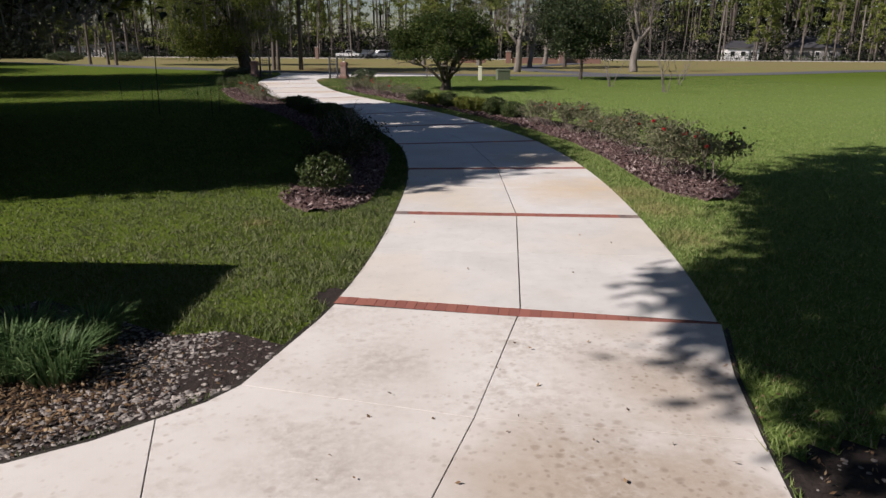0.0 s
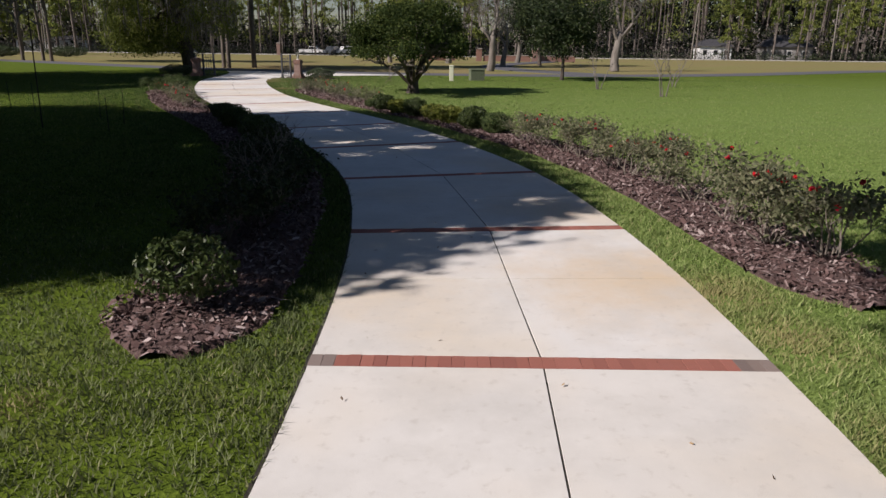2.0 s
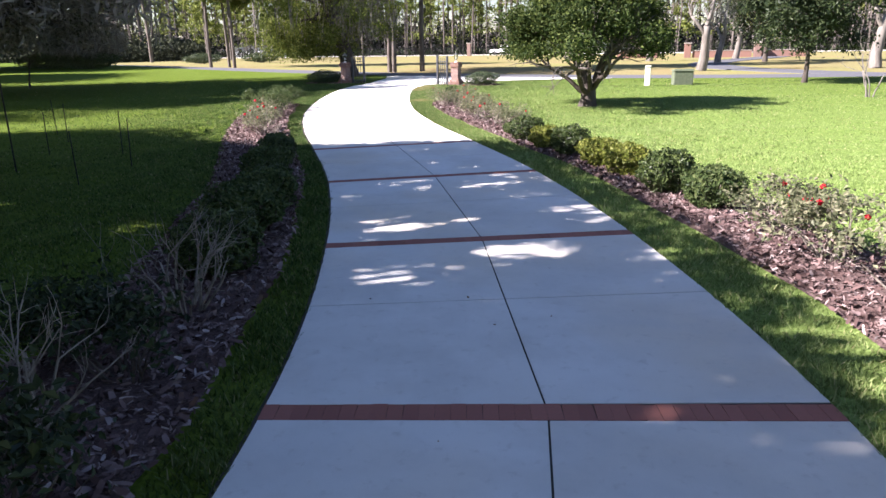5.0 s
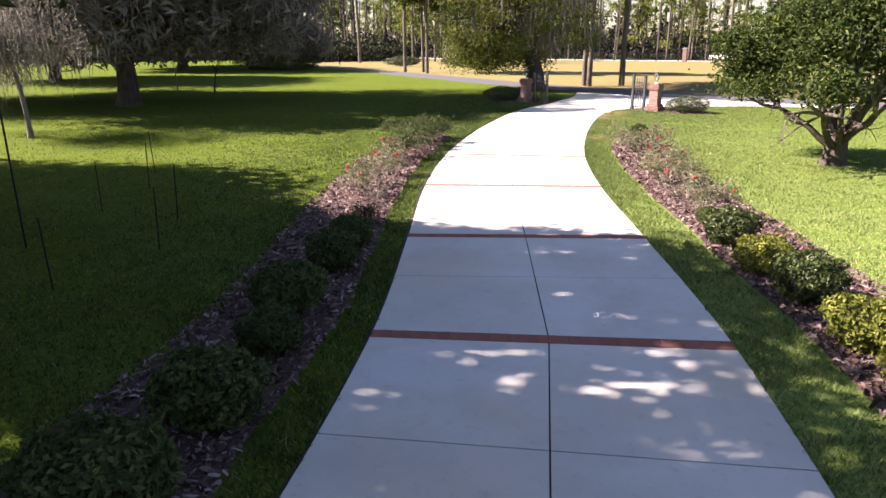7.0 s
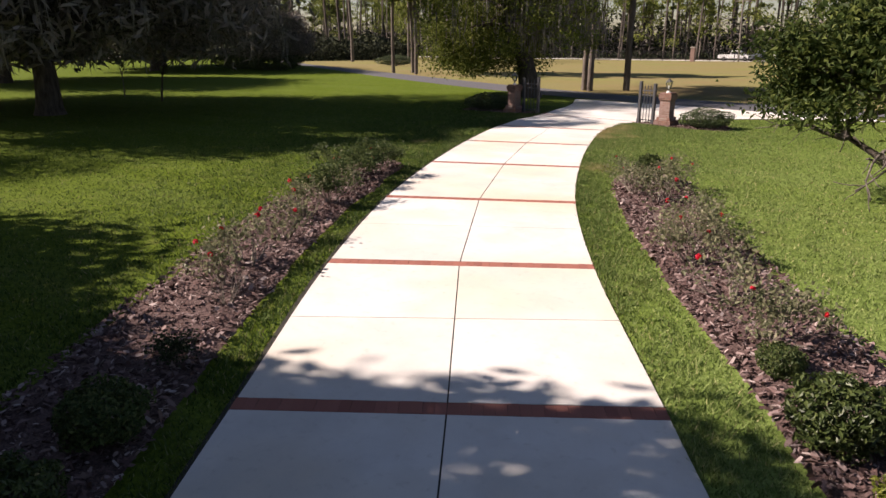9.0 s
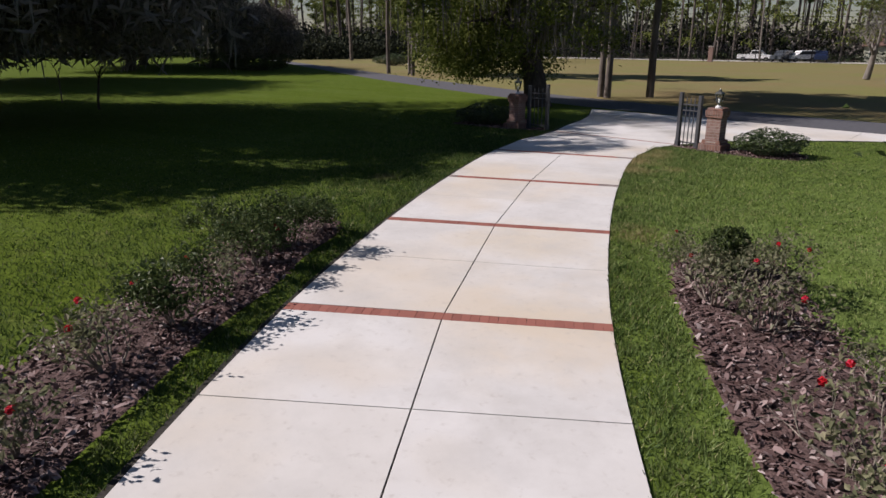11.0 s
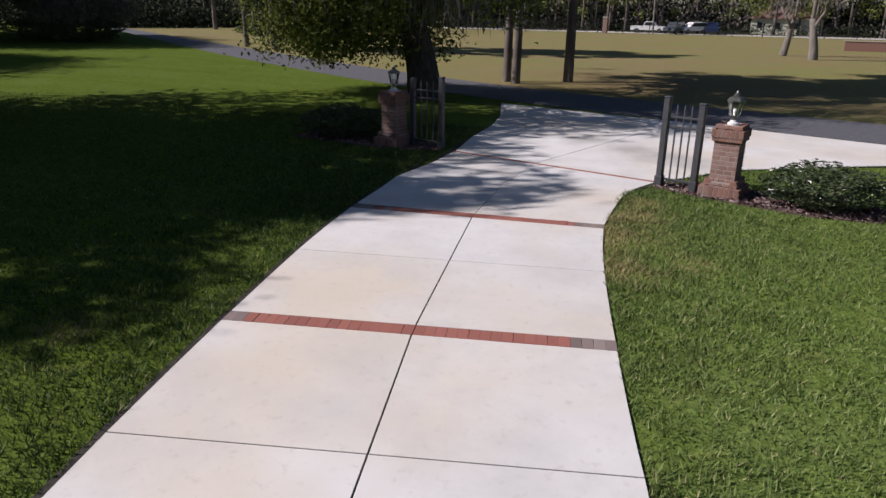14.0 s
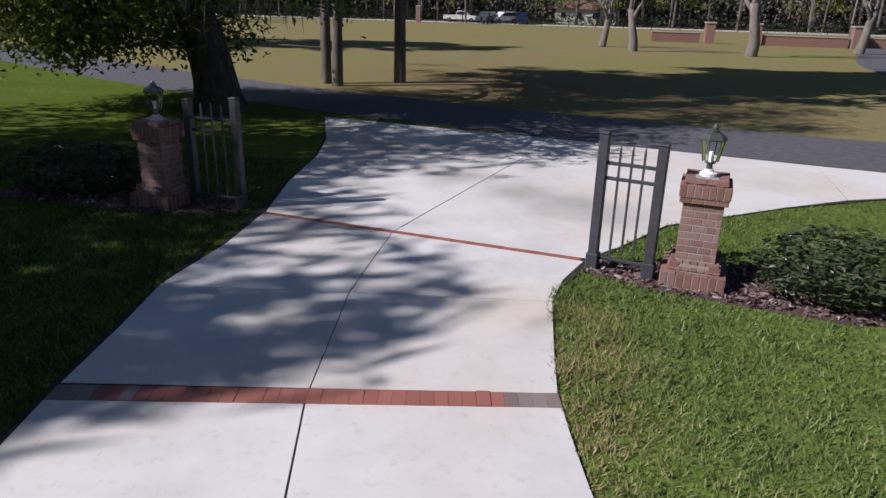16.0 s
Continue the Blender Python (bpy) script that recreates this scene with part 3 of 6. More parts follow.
jl, jm, jr = drive_at(a0 + 1.75, -HALF - 0.05), drive_at(a0 + 1.75, 0), np.array((-9.60, 46.72))
cut(shrink([drive_at(a0, 0), jm, jl, drive_at(a0 + 0.9, -HALF), drive_at(a0, -HALF)], GAP * 0.95), "concrete_slab", M["concrete"])
cut(shrink([drive_at(a0, HALF), (-9.55, 45.7), jr, jm, drive_at(a0, 0)], GAP * 0.95), "concrete_slab", M["concrete"])
cut(shrink([jm, gm, GATE_L + gate_way * 0.02, (-13.36, 47.5), jl], GAP * 0.95), "concrete_slab", M["concrete"])
cut(shrink([jr, (-9.5, 47.3), GATE_R - gate_way * 0.02, gm, jm], GAP * 0.95), "concrete_slab", M["concrete"])
gl2, gr2, gm2 = GATE_L + gate_out * 0.105, GATE_R + gate_out * 0.105, gm + gate_out * 0.105
far_mid = np.array((-9.75, 55.1))
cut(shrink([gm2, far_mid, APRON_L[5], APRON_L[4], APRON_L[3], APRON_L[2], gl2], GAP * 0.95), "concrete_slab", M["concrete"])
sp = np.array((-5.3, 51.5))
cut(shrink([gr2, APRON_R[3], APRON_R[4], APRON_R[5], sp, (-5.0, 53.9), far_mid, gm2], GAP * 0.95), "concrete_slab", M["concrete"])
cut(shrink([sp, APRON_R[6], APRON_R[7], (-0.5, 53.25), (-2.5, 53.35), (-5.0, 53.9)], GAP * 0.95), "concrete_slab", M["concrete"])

# ---- planting beds beside the drive ----
def bed_strip(s0, s1, d0, d1, name, label):
    st = np.linspace(s0, s1, 90)
    wob = np.array([noise.noise((s * 0.7, d0, 0)) * 0.10 for s in st])
    end = np.clip(np.minimum(st - s0, s1 - st) / 0.8, 0.05, 1) ** 0.5
    mid, half = (d0 + d1) / 2, abs(d1 - d0) / 2
    g = Geo()
    rows = []
    for f, z in ((-1, -0.05), (-0.85, 0.0), (-0.4, 0.04), (0.4, 0.04), (0.85, 0.0), (1, -0.05)):
        p = drive_at(st, mid + f * half * end + wob)
        rows.append(np.c_[p, np.full(len(p), z)])
    k = len(st)
    q = []
    for r in range(5):
        i = np.arange(k - 1)[:, None]
        q.append(np.c_[i + r * k, i + (r + 1) * k, i + 1 + (r + 1) * k, i + 1 + r * k])
    g.add(np.concatenate(rows), np.concatenate(q))
    bed = tagged(part(name, g, M["mulch_soil"], smooth=True), label, "flower bed", kind="structure")
    outline = np.concatenate([drive_at(st, mid + half * end + wob), drive_at(st, mid - half * end + wob)[::-1]])
    return outline


BED_R = bed_strip(S[1] + 1.25, S[9] - 0.6, HALF + 0.78, HALF + 2.35, "planting_bed", "curved bed of brown bark mulch along the drive")
BED_L = bed_strip(S[1] + 0.1, S[8] + 3.9, -HALF - 2.0, -HALF - 0.42, "planting_bed", "shaded curved bed of brown bark mulch")
ROCK = np.array([(-0.42, 3.3), (-0.6, 2.75), (-1.1, 2.16), (-1.8, 1.6), (-2.7, 1.25), (-4.0, 1.1), (-4.5, 3.2), (-3.2, 4.3), (-2.1, 3.75), (-1.6, 3.5), (-1.1, 3.62)])
tagged(part("stone_bed", Geo().slab(ROCK, -0.08, -0.010), M["soil"]), "dark soil strewn with grey stones and dry leaves", "rock bed", kind="structure")
DIRT_R = np.array([(2.97, 1.8), (3.05, 1.95), (3.14, 1.82), (3.25, 2.05), (3.38, 1.92), (3.5, 2.12), (3.66, 2.0), (3.8, 2.2), (4.0, 2.08), (4.3, 2.2), (4.7, 2.0), (4.8, 0.8), (2.95, 0.8)])
tagged(part("soil_patch", Geo().slab(DIRT_R, -0.08, -0.010), M["soil"]), "bare dark soil beside the drive", "soil", kind="structure")
DIRT_1 = np.array([(-0.27, 4.75), (-0.30, 4.3), (-0.36, 4.22), (-0.40, 4.36), (-0.49, 4.33), (-0.50, 4.47), (-0.60, 4.5), (-0.53, 4.58), (-0.57, 4.7), (-0.47, 4.68), (-0.48, 4.8), (-0.38, 4.83)])
tagged(part("soil_patch", Geo().slab(DIRT_1[::-1], -0.08, -0.014), M["soil"]), "small patch of bare dark soil at the edge of the concrete", "soil", kind="structure")


GATE_BED = np.array([(-9.3, 47.62), (-8.6, 47.27), (-7.6, 47.02), (-6.9, 46.85), (-6.0, 46.95), (-5.8, 47.6), (-6.3, 48.35), (-7.6, 48.2), (-8.5, 48.05), (-9.1, 48.0)])
GATE_BED_L = np.array([(-17.4, 48.6), (-15.2, 48.35), (-13.75, 48.6), (-13.8, 49.2), (-15.3, 49.4), (-17.3, 49.9)])
for poly in (GATE_BED, GATE_BED_L):
    tagged(part("planting_bed", Geo().slab(poly, -0.08, -0.012), M["mulch_soil"]), "mulched soil round the gate pillar", "flower bed", kind="structure")


# ---- gate pillars, gate leaves, lanterns ----
def brick_pillar(at):
    """A square brick pillar: stepped base of upright bricks, shaft of laid courses, corbelled cap."""
    root = thing("brick_pillar", "red-brown brick gate pillar with stepped base and cap", "gate pillar", "gate pillars", at=at)
    core = Geo().box((-0.313, -0.313, -0.1), (0.313, 0.313, 0.142)).box((-0.252, -0.252, 0.142), (0.252, 0.252, 0.235)).box((-0.1915, -0.1915, 0.235), (0.1915, 0.1915, 0.87)).box((-0.226, -0.226, 0.87), (0.226, 0.226, 0.93)).box((-0.239, -0.239, 0.93), (0.239, 0.239, 1.05))
    part("mortar", core, M["mortar"], root, "pale mortar joints")
    meshes = {}

    def brick(w, d, h, x, y, z, turn, rot=0, mat="brick"):
        key = (w, d, h, mat)
        if key not in meshes:
            meshes[key] = Geo().box((-w / 2, -d / 2, 0), (w / 2, d / 2, h), 0.004).mesh("brick", M[mat])
        ob = part("brick", meshes[key], M[mat], root)
        ob.matrix_basis = pose(0, 0, 0, 0, 0, turn) @ pose(x, y, z, rot, 0, 0)

    for n, turn in enumerate((0, 90, 180, 270)):
        e = 0.0012 * n
        for i in range(8):
            brick(0.070, 0.11, 0.152, -0.2735 + i * 0.0782, -0.262, e, turn)
        for i in range(7):
            brick(0.068, 0.10, 0.105, -0.222 + i * 0.074, -0.215, 0.156 + e, turn, -16)
        for c in range(8):
            z = 0.272 + c * 0.0745
            if c % 2:
                row = ((0.080, -0.155), (0.118, -0.05), (0.118, 0.075), (0.05, 0.166))
            else:
                row = ((0.121, -0.135), (0.121, -0.007), (0.121, 0.121))
            for w, x in row:
                brick(w, 0.05, 0.066, x, -0.170, z + e, turn, 0, "brick_faded")
        for i in range(4):
            brick(0.108, 0.05, 0.060, -0.168 + i * 0.114, -0.205, 0.868 + e, turn)
        for i in range(7):
            brick(0.062, 0.06, 0.122, -0.2055 + i * 0.0685, -0.213, 0.934 + e, turn)
        for i in range(4):
            brick(0.10, 0.12, 0.055, -0.158 + i * 0.105, -0.150, 1.056 + e, turn, -10)
    top = Geo().loft([[(-0.2, -0.2, 1.06), (0.2, -0.2, 1.06), (0.2, 0.2, 1.06), (-0.2, 0.2, 1.06)], [(-0.10, -0.10, 1.115), (0.10, -0.10, 1.115), (0.10, 0.10, 1.115), (-0.10, 0.10, 1.115)]])
    part("cap", top, M["mortar"], root, "sloped mortar cap")
    return root


def lantern(at):
    root = thing("lantern", "weathered metal and glass carriage lantern on a pillar", "lantern", "gate lanterns", at=at)
    def ngon(r, z, k=6):
        return [(r * math.cos(2 * math.pi * i / k), r * math.sin(2 * math.pi * i / k), z) for i in range(k)]
    part("base", Geo().loft([ngon(0.085, 0.0, 12), ngon(0.085, 0.03, 12), ngon(0.05, 0.05, 12), ngon(0.045, 0.07, 12)]), M["white"], root, "white round foot")
    part("stem", Geo().loft([ngon(0.03, 0.07, 10), ngon(0.03, 0.12, 10), ngon(0.055, 0.13, 10), ngon(0.055, 0.145, 10)]), M["pewter"], root)
    low, high = 0.145, 0.36
    for i in range(6):
        a0, a1 = 2 * math.pi * i / 6, 2 * math.pi * (i + 1) / 6
        r0, r1 = 0.075, 0.115
        p = [(r0 * math.cos(a0), r0 * math.sin(a0), low), (r1 * math.cos(a0), r1 * math.sin(a0), high)]
        part("bar", Geo().tube(p, (0.006, 0.006), 5), M["pewter"], root)
        c = [(r0 * math.cos(a0), r0 * math.sin(a0), low), (r0 * math.cos(a1), r0 * math.sin(a1), low), (r1 * math.cos(a1), r1 * math.sin(a1), high), (r1 * math.cos(a0), r1 * math.sin(a0), high)]
        inner = [(x * 0.97, y * 0.97, z) for x, y, z in c]
        pane = part("pane", Geo().loft([c, inner]), M["glass"], root, "clear glass pane")
        pane.visible_shadow = False
    part("rim", Geo().loft([ngon(0.13, high), ngon(0.135, high + 0.012), ngon(0.125, high + 0.02)]), M["pewter"], root)
    part("roof", Geo().loft([ngon(0.125, high + 0.02), ngon(0.117, high + 0.038), ngon(0.096, high + 0.058), ngon(0.062, high + 0.074), ngon(0.042, high + 0.08), ngon(0.05, high + 0.088), ngon(0.046, high + 0.105)]), M["pewter"], root)
    part("finial", Geo().loft([ngon(0.03, high + 0.105, 8), ngon(0.035, high + 0.120, 8), ngon(0.015, high + 0.140, 8), ngon(0.004, high + 0.160, 8)]), M["pewter"], root)
    part("burner", Geo().loft([ngon(0.02, low, 8), ngon(0.02, low + 0.05, 8), ngon(0.028, low + 0.06, 8), ngon(0.02, low + 0.1, 8)]), M["white"], root)
    return root


def gate_leaf(at, width, h1, h2):
    """Two square posts with a narrow picket panel between."""
    root = thing("gate_panel", "grey painted metal gate panel with square posts and pickets", "gate", "gate panels", at=at)
    for x, h in ((0, h1), (width, h2)):
        post = part("post", Geo().box((x - 0.05, -0.05, -0.3), (x + 0.05, 0.05, h - 0.03), 0.006), M["iron"], root)
        part("post_cap", Geo().box((x - 0.058, -0.058, h - 0.03), (x + 0.058, 0.058, h), 0.012), M["iron"], post)
        part("foot", Geo().box((x - 0.065, -0.065, -0.05), (x + 0.065, 0.065, 0.16), 0.008), M["iron"], post)
    for z in (0.10, 0.98, 1.14):
        part("rail", Geo().box((0.05, -0.018, z), (width - 0.05, 0.018, z + 0.035), 0.004), M["iron"], root)
    for i in range(3):
        x = 0.05 + (width - 0.1) * (i + 1) / 4
        g = Geo().box((x - 0.011, -0.011, 0.06), (x + 0.011, 0.011, 1.30)).loft([[(x - 0.011, -0.011, 1.30), (x + 0.011, -0.011, 1.30), (x + 0.011, 0.011, 1.30), (x - 0.011, 0.011, 1.30)], [(x - 0.003, -0.003, 1.36), (x + 0.003, -0.003, 1.36), (x + 0.003, 0.003, 1.36), (x - 0.003, 0.003, 1.36)]])
        part("picket", g, M["iron"], root)
    return root


brick_pillar(pose(-8.17, 47.65, 0, 0, 0, -11))
brick_pillar(pose(-14.92, 48.88, 0, 0, 0, -11))
lantern(pose(-8.17, 47.65, 1.115))
lantern(pose(-14.92, 48.88, 1.115, 0, 0, 20))
gate_leaf(pose(-9.20, 47.78, 0, 0, 0, -18), 0.60, 1.48, 1.42)
gate_leaf(pose(-14.52, 48.98, 0, 0, 0, -8), 0.72, 1.40, 1.46)


# ---- trees ----
def grow(wood, tips, p, d, length, r, depth, rs, spread=0.7, lift=0.15, shrinkage=0.68, kids=(2, 3), sides=6):
    k = 5
    pts, rad = [np.array(p, float)], [r]
    d = np.array(d, float)
    for i in range(1, k):
        d = d + rs.normal(0, 0.13, 3) + np.array((0, 0, lift * 0.12))
        d /= np.linalg.norm(d)
        pts.append(pts[-1] + d * length / (k - 1))
        rad.append(r * (1 - 0.4 * i / (k - 1)))
    wood.tube(pts, rad, max(3, sides))
    tips.append((pts[-1], d, depth))
    if depth == 0:
        return
    for _ in range(rs.integers(kids[0], kids[1] + 1)):
        side = rs.normal(0, 1, 3)
        side -= d * np.dot(side, d)
        side /= np.linalg.norm(side) + 1e-9
        nd = d + side * spread * rs.uniform(0.6, 1.3) + np.array((0, 0, lift))
        nd /= np.linalg.norm(nd)
        start = pts[rs.integers(max(1, k - 2), k)]
        grow(wood, tips, start, nd, length * shrinkage * rs.uniform(0.8, 1.2), rad[-1] * 0.75, depth - 1, rs, spread, lift, shrinkage, kids, sides - 1)


def crown(tips, per, size, radius, depth=1, aspect=0.5, flat=0.75, low=0.0):
    g = Geo()
    for p, d, dep in tips:
        if dep > depth:
            continue
        pos = p + rng.normal(0, 1, (per, 3)) * np.array((radius, radius, radius * flat))
        pos = pos[pos[:, 2] > low]
        if len(pos):
            g.leaves(pos, rng.normal(0, 1, (len(pos), 3)) + np.array((0, 0, 0.6)), size, aspect)
    return g


def moss_on(tips, per, length, depth=1, chance=1.0, low=1.2, width=0.05):
    """Hanging strands, each a thin tapering blade with a twist."""
    v, f, n = [], [], 0
    for p, d, dep in tips:
        if dep > depth or rng.random() > chance:
            continue
        for _ in range(per):
            q = p + rng.normal(0, 0.28, 3)
            ln = length * rng.uniform(0.4, 1.3)
            ln = min(ln, (q[2] - low) * rng.uniform(0.3, 1.0))
            if ln < 0.15:
                continue
            w = width * rng.uniform(0.5, 1.3)
            a = rng.uniform(0, math.pi)
            c, s = math.cos(a) * w, math.sin(a) * w
            sway = rng.normal(0, 0.07, 2)
            m = q + np.array((sway[0], sway[1], -ln * 0.5))
            e = q + np.array((sway[0] * 2, sway[1] * 2, -ln))
            v += [q + (c, s, 0), q - (c, s, 0), m - (-s * 0.8, c * 0.8, 0), m + (-s * 0.8, c * 0.8, 0), e]
            f.append([[n, n + 1, n + 2], [n, n + 2, n + 3], [n + 3, n + 2, n + 4]])
            n += 5
    g = Geo()
    if v:
        g.add(v, np.concatenate(f))
    return g


# sky openings cut into the crowns: lawn, beds and drive kept in full sun
SUN_SHIFT = np.array((-SUN_FROM.x / SUN_FROM.z, -SUN_FROM.y / SUN_FROM.z))
SUNNY = np.array([(-7.5, 8.5), (-4.5, 9.4), (-2.3, 10.3), (-0.4, 9.7), (0.8, 10.6), (1.6, 11.5), (2.3, 12.5), (3.4, 13.6), (3.2, 15.0), (2.9, 17.0), (2.6, 18.6), (2.4, 20.4), (1.75, 22.7), (-0.5, 26.9),
                  (-1.8, 28.0), (-5.6, 26.3), (-7.2, 25.6), (-9.0, 27.1), (-10.7, 29.1), (-13.4, 28.8), (-16, 27.2), (-20, 26.0), (-25, 26.0), (-25, 29.2), (-22, 30.0), (-16.4, 31.8), (-14.7, 37), (-14.0, 38.7), (-12.6, 39.4), (-12.2, 40.3), (-13.2, 41.3),
                  (-13.7, 42.3), (-13.0, 44.3), (-11.4, 45.0), (-10.3, 46.4), (-10.9, 47.7), (-12.2, 49.4), (-12.5, 51.5), (40, 51.5), (40, 26), (14, 17.8), (11.8, 16.6), (8.2, 14.5), (5.8, 10.7), (4.8, 7.7), (3.9, 5.8), (3.0, 5.4),
                  (2.7, 4.4), (3.0, 3.2), (2.8, 2.0), (2.9, -1.0), (-4.0, -1.0), (-7.5, 4.0)])


# sun flecks chosen on the ground; leaves are removed to let them through
fr = np.random.default_rng(55)
FLECKS = [(*drive_at(s, d), r, k, 0.6) for s, d, r, k in zip(fr.uniform(11.0, 27.5, 84), np.tile((-2.2, -1.3, -0.5, 0.3, 1.1, 2.0), 14) + fr.uniform(-0.4, 0.4, 84), fr.uniform(0.09, 0.22, 84), fr.uniform(1.2, 2.6, 84))]
FLECKS += [(x, y, r, k, 0.6) for x, y, r, k in zip(fr.uniform(-20, -4, 42), fr.uniform(13, 27, 42), fr.uniform(0.12, 0.3, 42), fr.uniform(1.5, 3.0, 42))]
FLECKS += [(-6.5, 22.6, 0.5, 1.8, 0.8), (-5.0, 19.3, 0.4, 1.6, 0.8), (-1.6, 20.1, 0.3, 1.8, 0.8), (-1.2, 18.1, 0.33, 1.8, 0.8), (0.3, 19.5, 0.28, 1.7, 0.8), (-2.4, 24.6, 0.3, 1.5, 0.8), (2.5, 13.9, 0.25, 2.0, 0.8), (-16.4, 39.6, 0.7, 2.6, 0.8), (-18.6, 40.6, 0.5, 2.6, 0.8)]
FLECKS += [(-1.8, 20.1, 0.34, 1.8, 0.75), (-2.8, 21.5, 0.25, 1.6, 0.7), (-2.3, 22.8, 0.25, 1.8, 0.7), (-1.3, 18.2, 0.34, 1.8, 0.7), (-0.7, 18.5, 0.3, 1.6, 0.65), (0.3, 19.3, 0.3, 1.8, 0.65), (-1.1, 16.9, 0.25, 1.7, 0.7), (1.6, 19.5, 0.3, 1.8, 0.7)]
FLECKS += [(4.3, 4.3, 0.16, 1.2, 0.9), (3.3, 3.1, 0.14, 1.3, 0.95), (3.25, 2.75, 0.12, 1.3, 0.95), (3.45, 2.8, 0.1, 1.3, 0.9), (3.15, 2.1, 0.12, 1.4, 0.9), (3.7, 5.0, 0.1, 1.5, 0.8),
           (-12.3, 45.6, 0.3, 2.2, 0.75), (-11.6, 46.5, 0.28, 2.0, 0.7), (-12.7, 46.8, 0.3, 2.2, 0.75), (-11.3, 47.2, 0.25, 2.0, 0.7), (-12.4, 47.6, 0.3, 2.0, 0.7)]
AIM = SUN_SHIFT / np.linalg.norm(SUN_SHIFT)


def shades(p, at, soft=0.3):
    """Which leaves may stay: those whose shadow falls neither on the sunny ground nor into a fleck of sun."""
    w = p + np.array(at.translation)
    g = w[:, :2] + w[:, 2:] * SUN_SHIFT
    keep = ~inside(g + rng.normal(0, soft, (len(p), 2)), SUNNY)
    for x, y, r, k, clear in FLECKS:
        d = g - (x, y)
        u, v = d @ AIM, d @ np.array((-AIM[1], AIM[0]))
        keep &= rng.random(len(p)) > clear * np.exp(-0.7 * ((u / (r * k)) ** 2 + (v / r) ** 2) ** 1.3)
    return keep


def crown_tree(seed, trunk, trunk_r, centre, semi, clumps, per, size, sigma, leaf, label, at, name="oak_tree", group="", bark="bark", limbs=14, moss=0, moss_len=2.0, low=1.5, shell=0.6, young=None, limb_r=0.35, mossw=0.05, skirt=(), opened=False, drop=0.3):
    """A trunk that divides into limbs, each running to clumps of leaves in an uneven crown."""
    rs = np.random.default_rng(seed)
    root = thing(name, label, "tree", group, at=at)
    d = rs.normal(0, 1, (clumps, 3))
    d /= np.linalg.norm(d, axis=1)[:, None]
    rad = np.where(rs.random(clumps) < 0.65, rs.uniform(shell, 1.05, clumps), rs.uniform(0.2, shell, clumps))
    c = np.array(centre) + d * rad[:, None] * np.array(semi)
    c = c[c[:, 2] > low]
    main = len(c)
    for mid, half, count in skirt:
        c = np.concatenate([c, np.array(mid) + rs.uniform(-1, 1, (count, 3)) * np.array(half)])
    if opened:
        keep = shades(c, at, 0.0) & shades(c + np.array((0.5, 0.3, 0)), at, 0.0)
        main = int(keep[:main].sum())
        c = c[keep]
    wood = Geo()
    tr = np.array(trunk, float)
    line = catmull(tr, 0.4)
    f = np.linspace(0, 1, len(line))
    wood.tube(line, trunk_r * (1 + 0.35 * np.exp(-f * 12) - 0.3 * f), 10)
    top = line[-1]
    for k, e in enumerate(c):
        if k < limbs:
            st = line[-1 - rs.integers(0, max(1, len(line) // 4))]
            m1 = st + (e - st) * 0.35 + rs.normal(0, 0.08, 3) * np.linalg.norm(e - st) + np.array((0, 0, 0.08)) * np.linalg.norm(e - st)
            m2 = st + (e - st) * 0.7 + rs.normal(0, 0.08, 3) * np.linalg.norm(e - st)
            r = trunk_r * limb_r * rs.uniform(0.7, 1.2)
            ln = catmull([st, m1, m2, e], 0.5)
            if opened and inside(ln[:, :2] + np.array(at.translation)[:2] + ln[:, 2:] * SUN_SHIFT, SUNNY).any():
                continue
            wood.tube(ln, np.linspace(r, r * 0.2, len(ln)), 6)
            for _ in range(3):
                a = ln[rs.integers(len(ln) // 2, len(ln))]
                e2 = a + rs.normal(0, sigma * 1.3, 3)
                if opened and not shades(np.array([(a + e2) / 2, e2]), at, 0.0).all():
                    continue
                wood.tube([a, (a + e2) / 2 + rs.normal(0, 0.1, 3) * sigma, e2], (r * 0.3, r * 0.2, r * 0.08), 4)
    part("trunk", wood, M[bark], root, smooth=True)
    g, g2, tips = Geo(), Geo(), []
    for k, e in enumerate(c):
        n = int(per * rs.uniform(0.5, 1.5))
        p = e + rs.normal(0, 1, (n, 3)) * np.array((sigma, sigma, sigma * 0.75))
        p = p[p[:, 2] > low - drop]
        if opened:
            p = p[shades(p, at)]
        if not len(p):
            continue
        tips.append((e, None, 0))
        second = young and rs.random() < young[1] and k < main
        twiggy = second and young[0] == "twig_haze"
        (g2 if second else g).leaves(p, rs.normal(0, 1, (len(p), 3)) + np.array((0, 0, 0.6)), size * 3 if twiggy else size, 0.07 if twiggy else 0.5)
    part("crown", g, M[leaf], root)
    if g2.v:
        # light-toned clumps that imitate sunlit foliage by colour
        if young[0] == "bright_leaf":
            part("young_leaves", g2, M[young[0]], root, "lighter green leaves, toned as if sunlit")
        else:
            tagged(part("twig_tangle", g2, M[young[0]], root, "tangled grey twigs and moss"), kind="stuff")
    if moss:
        hang = np.array([e + rs.normal(0, sigma, 3) for e, _, _ in tips if e[2] < centre[2] + 0.3 * semi[2] for _ in range(3)])
        if opened:
            hang = hang[shades(hang, at, 0.0) & shades(hang - np.array((0, 0, moss_len)), at, 0.0)]
        ms = moss_on([(e, None, 0) for e in hang], moss, moss_len, low=low - 0.6, width=mossw)
        if ms.v:
            tagged(part("hanging_moss", ms, M["moss"], root, "grey hanging moss"), kind="stuff")
    return root


